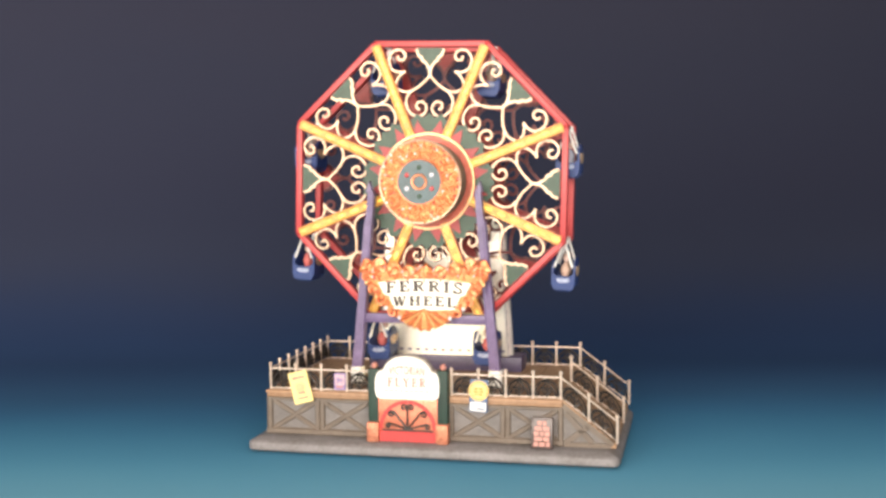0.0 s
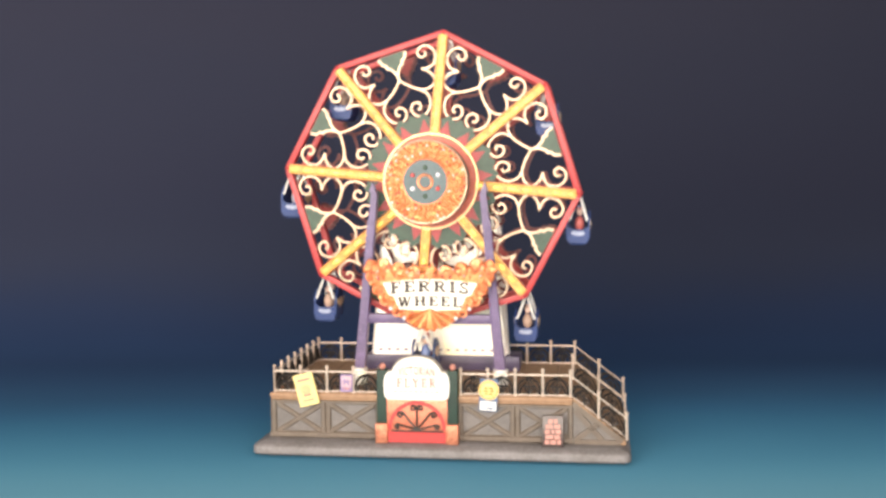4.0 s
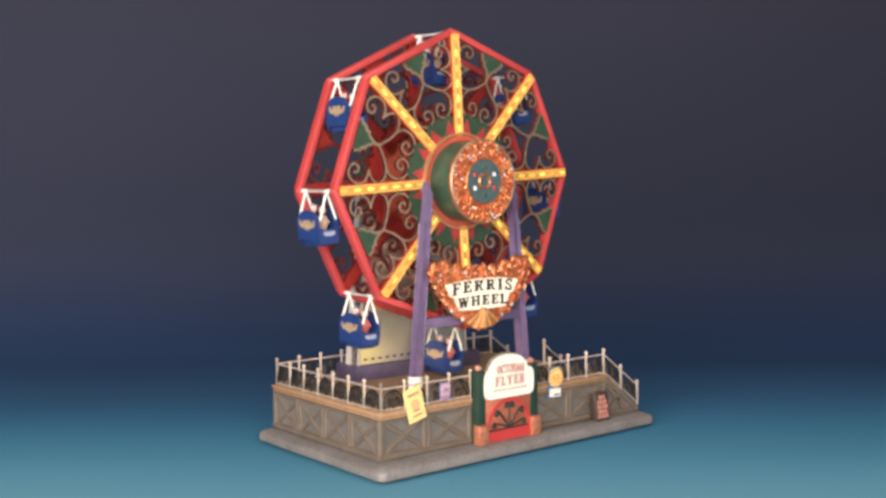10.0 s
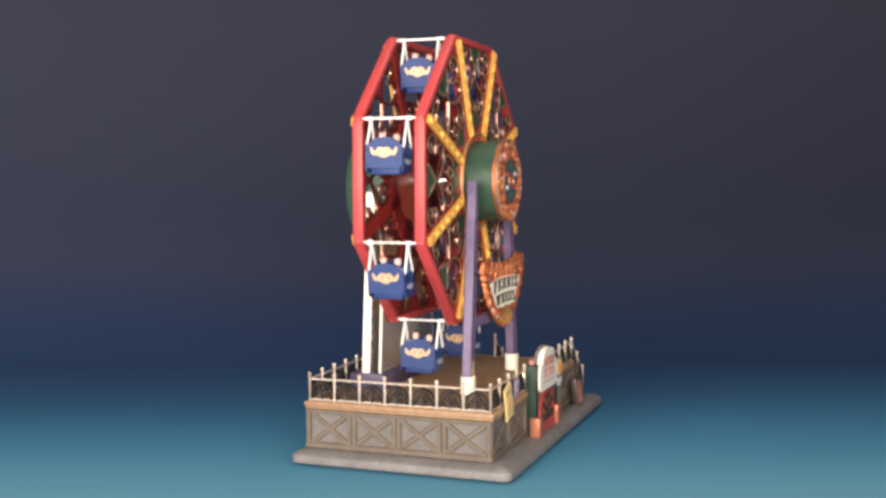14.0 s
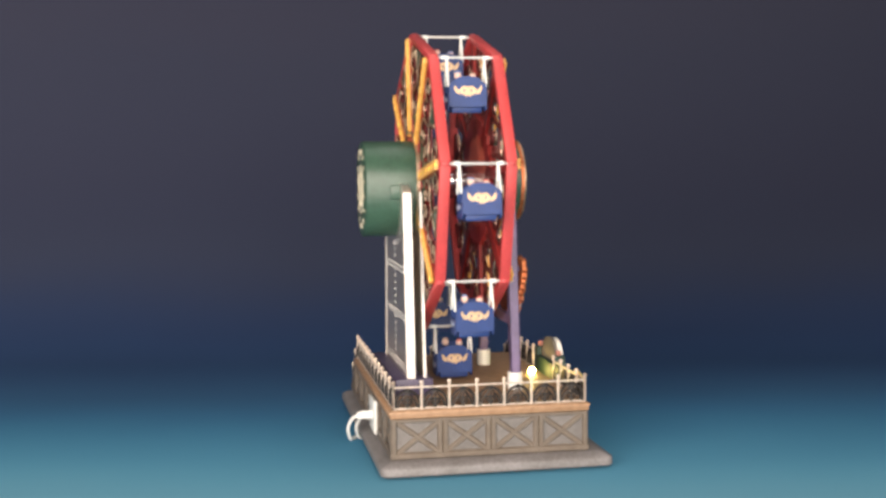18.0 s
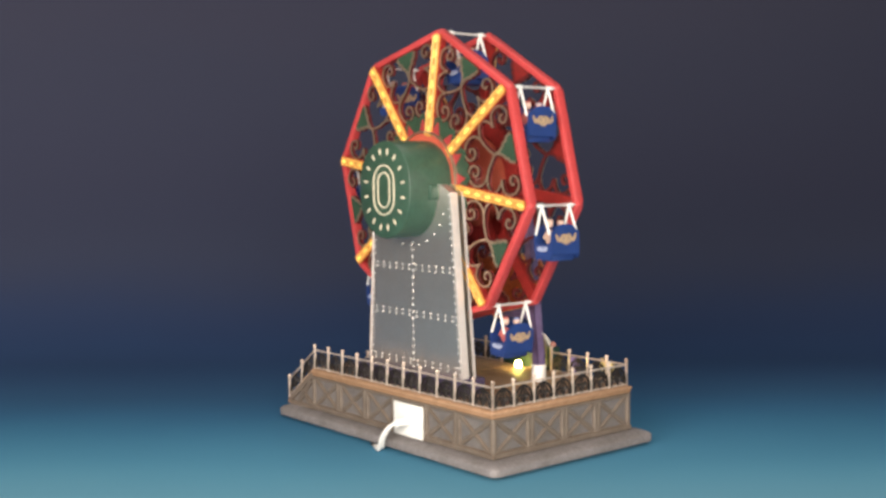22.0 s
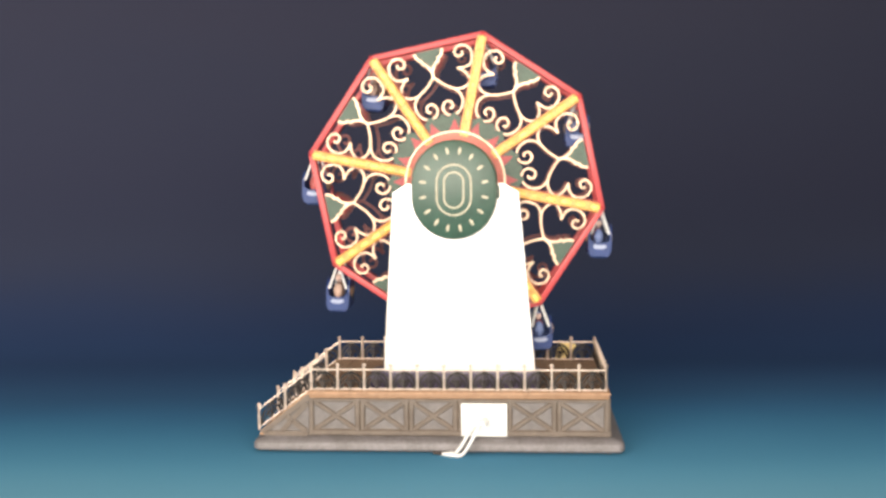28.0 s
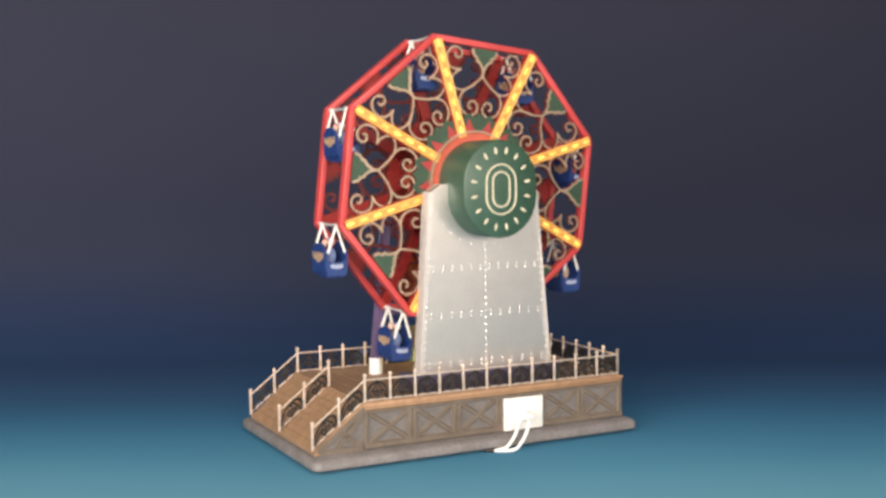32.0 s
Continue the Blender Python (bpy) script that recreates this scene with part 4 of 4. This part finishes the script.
def wheel():
    hub = part("wheel", tube(bmesh.new(), [(0, YF - 0.001, 0), (0, YB + 0.001, 0)], 0.0075, 20), CHROME, toy, "octagonal red wheel with cream scrollwork and amber light strips")
    lobe, upper, wave, lower = sector_curves()
    bulb = mesh_of("bulb", ball(bmesh.new(), (0, 0, 0), 0.0016, sy=0.6, sz=2.5, seg=8), LED)
    for face, y, out in (("front", YF, -1), ("back", YB, 1)):
        # rim of eight straight tubes
        for k in range(8):
            a0, a1 = radians(45 * k), radians(45 * k + 45)
            p0, p1 = Vector((R * math.cos(a0), y, R * math.sin(a0))), Vector((R * math.cos(a1), y, R * math.sin(a1)))
            bar = soft_box(-0.0026, 0.0026, min(y + out * 0.0015, y - out * 0.0070), max(y + out * 0.0015, y - out * 0.0070), -(p1 - p0).length / 2 + 0.001, (p1 - p0).length / 2 - 0.001, 0.0009, 2)
            bar.transform(Matrix.Translation((p0 + p1) / 2 - Vector((0, y, 0))) @ Matrix.Rotation(-(a0 + a1) / 2, 4, "Y"))
            part("rim_bar", bar, RED, hub)
            joint = ball(bmesh.new(), p0, 0.0031, seg=10)
            for v in joint.verts:
                v.co.y = y - out * 0.0027 + (v.co.y - y) * 1.4
            part("rim_joint", joint, RED, hub)
        # open scrollwork in each sector: red plastic ribs with a cream raised line on the outside
        rib, line, inside = bmesh.new(), bmesh.new(), bmesh.new()
        for j, (c, w) in enumerate(((lobe, 0.00155), (upper, 0.00155), (lower, 0.00155), (wave, 0.0020))):
            for q in (-1, 1):
                # the lines cross and overlap, so each lies a hair higher than the one below
                top = y + out * (0.0016 + 0.00012 * j + 0.00006 * q)
                ribbon(rib, [(q * x, z) for x, z in c], 0.00145, y + out * 0.0010, y - out * 0.0004)
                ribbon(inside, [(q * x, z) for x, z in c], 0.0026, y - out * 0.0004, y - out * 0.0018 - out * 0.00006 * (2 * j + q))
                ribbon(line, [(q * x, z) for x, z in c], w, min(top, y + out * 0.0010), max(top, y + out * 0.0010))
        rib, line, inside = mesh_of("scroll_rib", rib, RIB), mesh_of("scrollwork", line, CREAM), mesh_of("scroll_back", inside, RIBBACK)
        for k in range(8):
            mid = 45 * k + 22.5 - 90
            m = Matrix.Rotation(-radians(mid), 4, "Y")
            for nm, me in (("scroll_rib", rib), ("scrollwork", line), ("scroll_back", inside)):
                o = part(nm, me, None, hub)
                o.rotation_euler = (0, -radians(mid), 0)
            # green triangle at the rim, green ground and red star round the hub
            bm = slab_of(bmesh.new(), [(0, 0.0945), (0.0060, 0.1010), (0.0090, 0.1050), (0.0110, 0.1115), (-0.0110, 0.1115), (-0.0090, 0.1050), (-0.0060, 0.1010)], y + out * 0.0013, y + out * 0.0006)
            bm.transform(m)
            part("corner_panel", bm, LEAF, hub)
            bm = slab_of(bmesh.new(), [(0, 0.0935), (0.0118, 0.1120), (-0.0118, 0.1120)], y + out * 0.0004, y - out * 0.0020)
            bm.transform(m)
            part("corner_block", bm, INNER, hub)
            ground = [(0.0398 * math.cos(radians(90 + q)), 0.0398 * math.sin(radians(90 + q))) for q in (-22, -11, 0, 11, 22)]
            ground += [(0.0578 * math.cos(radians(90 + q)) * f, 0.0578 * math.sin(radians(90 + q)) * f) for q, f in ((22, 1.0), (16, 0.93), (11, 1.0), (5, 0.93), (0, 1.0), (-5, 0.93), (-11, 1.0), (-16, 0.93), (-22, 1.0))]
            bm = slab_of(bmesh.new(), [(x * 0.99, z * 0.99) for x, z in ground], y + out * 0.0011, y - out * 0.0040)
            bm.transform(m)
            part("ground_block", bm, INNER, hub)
            bm = slab_of(bmesh.new(), ground, y + out * 0.0020, y + out * 0.0012)
            bm.transform(m)
            part("ground_panel", bm, LEAF, hub)
            for q in (-11.25, 11.25):
                a, b, c = (radians(90 + q + e) for e in (-7.5, 0, 7.5))
                bm = slab_of(bmesh.new(), [(0.0412 * math.cos(a), 0.0412 * math.sin(a)), (0.0525 * math.cos(b), 0.0525 * math.sin(b)), (0.0412 * math.cos(c), 0.0412 * math.sin(c))], y + out * 0.0028, y + out * 0.0018)
                bm.transform(m)
                part("star_point", bm, STAR, hub)
            # spoke: amber strip with six bulbs, at the sector's edge
            ms = Matrix.Rotation(-radians(45 * k - 90), 4, "Y")
            bm = box(bmesh.new(), -0.0038, 0.0038, min(y, y + out * 0.0042), max(y, y + out * 0.0042), 0.038, 0.1225)
            bmesh.ops.bevel(bm, geom=bm.edges[:], offset=0.0007, segments=2, affect="EDGES")
            bm.transform(ms)
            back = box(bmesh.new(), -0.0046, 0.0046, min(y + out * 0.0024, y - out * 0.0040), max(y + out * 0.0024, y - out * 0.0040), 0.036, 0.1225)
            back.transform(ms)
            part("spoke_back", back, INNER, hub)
            spoke = part("spoke", bm, AMBER, hub, "glowing amber light strip")
            for q in (-1, 1):
                rail = tube(bmesh.new(), [(q * 0.0029, y + out * 0.0042, 0.039), (q * 0.0029, y + out * 0.0042, 0.1218)], 0.0009, 6)
                rail.transform(ms)
                part("spoke_rail", rail, RAIL, hub)
            for i in range(7):
                o = part("bulb", bulb, None, hub)
                o.location, o.rotation_euler = ms @ Vector((0, y + out * 0.0040, 0.044 + 0.0125 * i)), (0, -radians(45 * k - 90), 0)
        outer = 0.0408 if face == "front" else 0.0424
        part("hub_ring", slab_of(bmesh.new(), circle(0, 0, outer, 48), y + out * 0.0052, y + out * 0.0022, [circle(0, 0, outer - 0.0016, 48)]), RINGGILT if face == "front" else CREAM, hub, "gilt ring round the hub")
        part("hub_disc", slab_of(bmesh.new(), circle(0, 0, outer - 0.0004, 40), y + out * 0.0028, y - out * 0.0040), HUBRED, hub)
    for k in range(8):
        a = radians(45 * k)
        part("crossbar", tube(bmesh.new(), [(R * math.cos(a), YF, R * math.sin(a)), (R * math.cos(a), YB, R * math.sin(a))], 0.00095, 8), RIVET, hub)
    return hub


def gondola():
    """A blue car on two pairs of white hangers; its origin is the bar on which it hangs."""
    half = 0.0148
    back = smooth([(half - 0.0030, -0.0384), (half - 0.0006, -0.0372), (half, -0.0345), (half, -0.0215), (half - 0.0022, -0.0198), (0.0075, -0.0156), (0, -0.0146)], 4)
    prof = back + [(-y, z) for y, z in back[::-1][1:]]
    bm = soft_box(-0.0068, 0.0068, -half + 0.0026, half - 0.0026, -0.0432, -0.0370, 0.0012)
    car = part("gondola", bm, BLUE, toy, "royal blue gondola with a tan emblem on each end")
    for s in (-1, 1):
        bm = slab_of(bmesh.new(), prof, -0.0008, 0.0008)
        bm.transform(Matrix.Translation((s * 0.0092, 0, 0)) @ Matrix.Rotation(radians(90), 4, "Z"))
        part("end_board", bm, BLUE, car)
        # emblem: a tan mask with two curls
        bm = bmesh.new()
        x = s * 0.0102
        pts = [(y, z - 0.0262) for y, z in smooth([(0.0, -0.0036), (0.0018, -0.0050), (0.0030, -0.0026), (0.0045, -0.0037), (0.0055, -0.0020), (0.0092, -0.0026), (0.0118, 0.0004), (0.0122, 0.0044), (0.0106, 0.0036), (0.0082, 0.0006), (0.0060, 0.0030), (0.0030, 0.0045), (0.0, 0.0034)], 2)]
        shape = pts + [(-a, b) for a, b in pts[::-1][1:-1]]
        slab_of(bm, shape, -0.0004, 0.0004, [circle(q * 0.0032, -0.0258, 0.0011, 8) for q in (-1, 1)] + [circle(q * 0.0078, -0.0270, 0.0007, 6) for q in (-1, 1)])
        ball(bm, (0, 0, -0.0262), 0.0012, seg=6)
        bm.transform(Matrix.Translation((x, 0, -0.0026)) @ Matrix.Rotation(radians(90), 4, "Z") @ Matrix.Diagonal((0.9, 1, 0.9, 1)))
        part("emblem", bm, TAN, car, "tan scrolled emblem")
        # low side boards towards the wheel's faces
        bm = slab_of(bmesh.new(), [(-0.0088, -0.0400), (-0.0075, -0.0415), (0.0075, -0.0415), (0.0088, -0.0400), (0.0092, -0.0270), (0.0050, -0.0300), (-0.0050, -0.0300), (-0.0092, -0.0270)], s * half - 0.0006, s * half + 0.0006)
        part("side_board", bm, BLUE, car)
        bm = slab_of(bmesh.new(), smooth([(-0.0058, -0.0335), (-0.0040, -0.0312), (-0.0012, -0.0322), (0, -0.0312), (0.0012, -0.0322), (0.0040, -0.0312), (0.0058, -0.0335), (0.0030, -0.0352), (-0.0030, -0.0352)], 2), s * (half + 0.0011) - 0.0004, s * (half + 0.0011) + 0.0004)
        part("emblem", bm, PALEBLUE, car, "pale scrolled emblem")
        for q in (-1, 1):
            part("hanger", tube(bmesh.new(), [(0, s * 0.0150, 0.0), (q * 0.0075, s * 0.0152, -0.0225)], 0.00098, 6), WHITE, car)
        bm = bmesh.new()
        tube(bm, [(0, s * 0.0140, 0), (0, s * 0.0190, 0)], 0.0016, 8)
        part("bearing", bm, WHITE, car)
    part("seat", soft_box(-0.0085, 0.0085, -half + 0.001, half - 0.001, -0.0388, -0.0330, 0.0006), BLUE, car)
    return car


def rider(y, h):
    """A seated doll: coat, round pale head and a brimmed hat, in one mesh."""
    bm = bmesh.new()
    ball(bm, (0.001, y, -0.0252), 0.0042, sy=0.9, sz=1.6, seg=10)
    for e in (-1, 1):
        tube(bm, [(0.001, y + e * 0.0030, -0.0205), (0.004, y + e * 0.0038, -0.0255)], 0.0012, 6)
    tube(bm, [(0.001, y, -0.0124 + h), (0.001, y, -0.0112 + h)], 0.0028, 10, r_end=0.0020)
    coat = len(bm.faces)
    ball(bm, (0.001, y, -0.0146 + h), 0.0029, sz=1.15, seg=10)
    bm.faces.ensure_lookup_table()
    for f in bm.faces[coat:]:
        f.material_index = 1
    me = mesh_of("seated_doll", bm, FIGURE)
    me.materials.append(SKIN)
    return me


base()
fence()
stand()
banner()
booth()
posters()
cord()
spinner = wheel()
first = gondola()
for side in (-1, 1):
    part("seated_doll", rider(side * 0.006, 0.0007 * side), None, first, "small painted doll")
cars = [first] + [copy_thing(first, pose(0, 0, 0)) for k in range(7)]


def motions():
    # turntable: still at first, then an even turn
    turn = [(0.0, -12.45), (1.6, -12.45), (3.2, -12.42), (3.5, -11.3), (4.0, -7.6), (5.5, 3.85), (6.0, 8.2), (7.0, 16.5), (8.0, 24.3), (9.0, 31.9), (10.0, 39.2), (11.0, 46.5), (12.0, 53.9), (13.0, 61.7),
            (14.0, 69.6), (15.0, 77.4), (16.5, 89.1), (18.0, 100.7), (19.0, 108.0), (20.0, 115.2), (21.0, 122.4), (22.0, 129.8), (23.0, 137.5), (24.0, 145.2), (25.0, 153.0), (26.5, 164.7), (27.8, 174.8),
            (29.0, 184.1), (30.0, 192.0), (31.0, 199.8), (32.0, 207.7)]
    walk(toy, [(t, pose(0, 0, 0, 0, 0, a)) for t, a in turn])
    # the wheel's small lead or lag, in degrees, on an even 38 degrees a second
    drift = ((0, 0), (3.5, 0), (5.5, 6.6), (9, 6.7), (12, 7.2), (13, 7.9), (15, 9.2), (16.5, 9.9), (17, 9.8), (18, 8.3), (19, 7.4), (21, 6.2), (23, 6.9), (25, 6.6), (27.8, 5.9), (30, 5.4), (32, 6.8))
    rows, rides = [], [[] for c in cars]
    for i in range(108):
        t = min(32.0, i * 0.3)
        phase = 21.0 + 38.0 * t + float(np.interp(t, *zip(*drift)))
        if i % 2 == 0 or i == 107:
            rows.append((t, pose(AX, 0, AZ, 0, -phase, 0)))
        for k in range(8):
            a = radians(phase + 45 * k)
            rides[k].append((t, pose(AX + R * math.cos(a), 0.0005, AZ + R * math.sin(a), 0, 3 * math.sin(1.7 * t + 2.1 * k), 0)))
    walk(spinner, rows)
    for car, ride in zip(cars, rides):
        walk(car, ride)


motions()
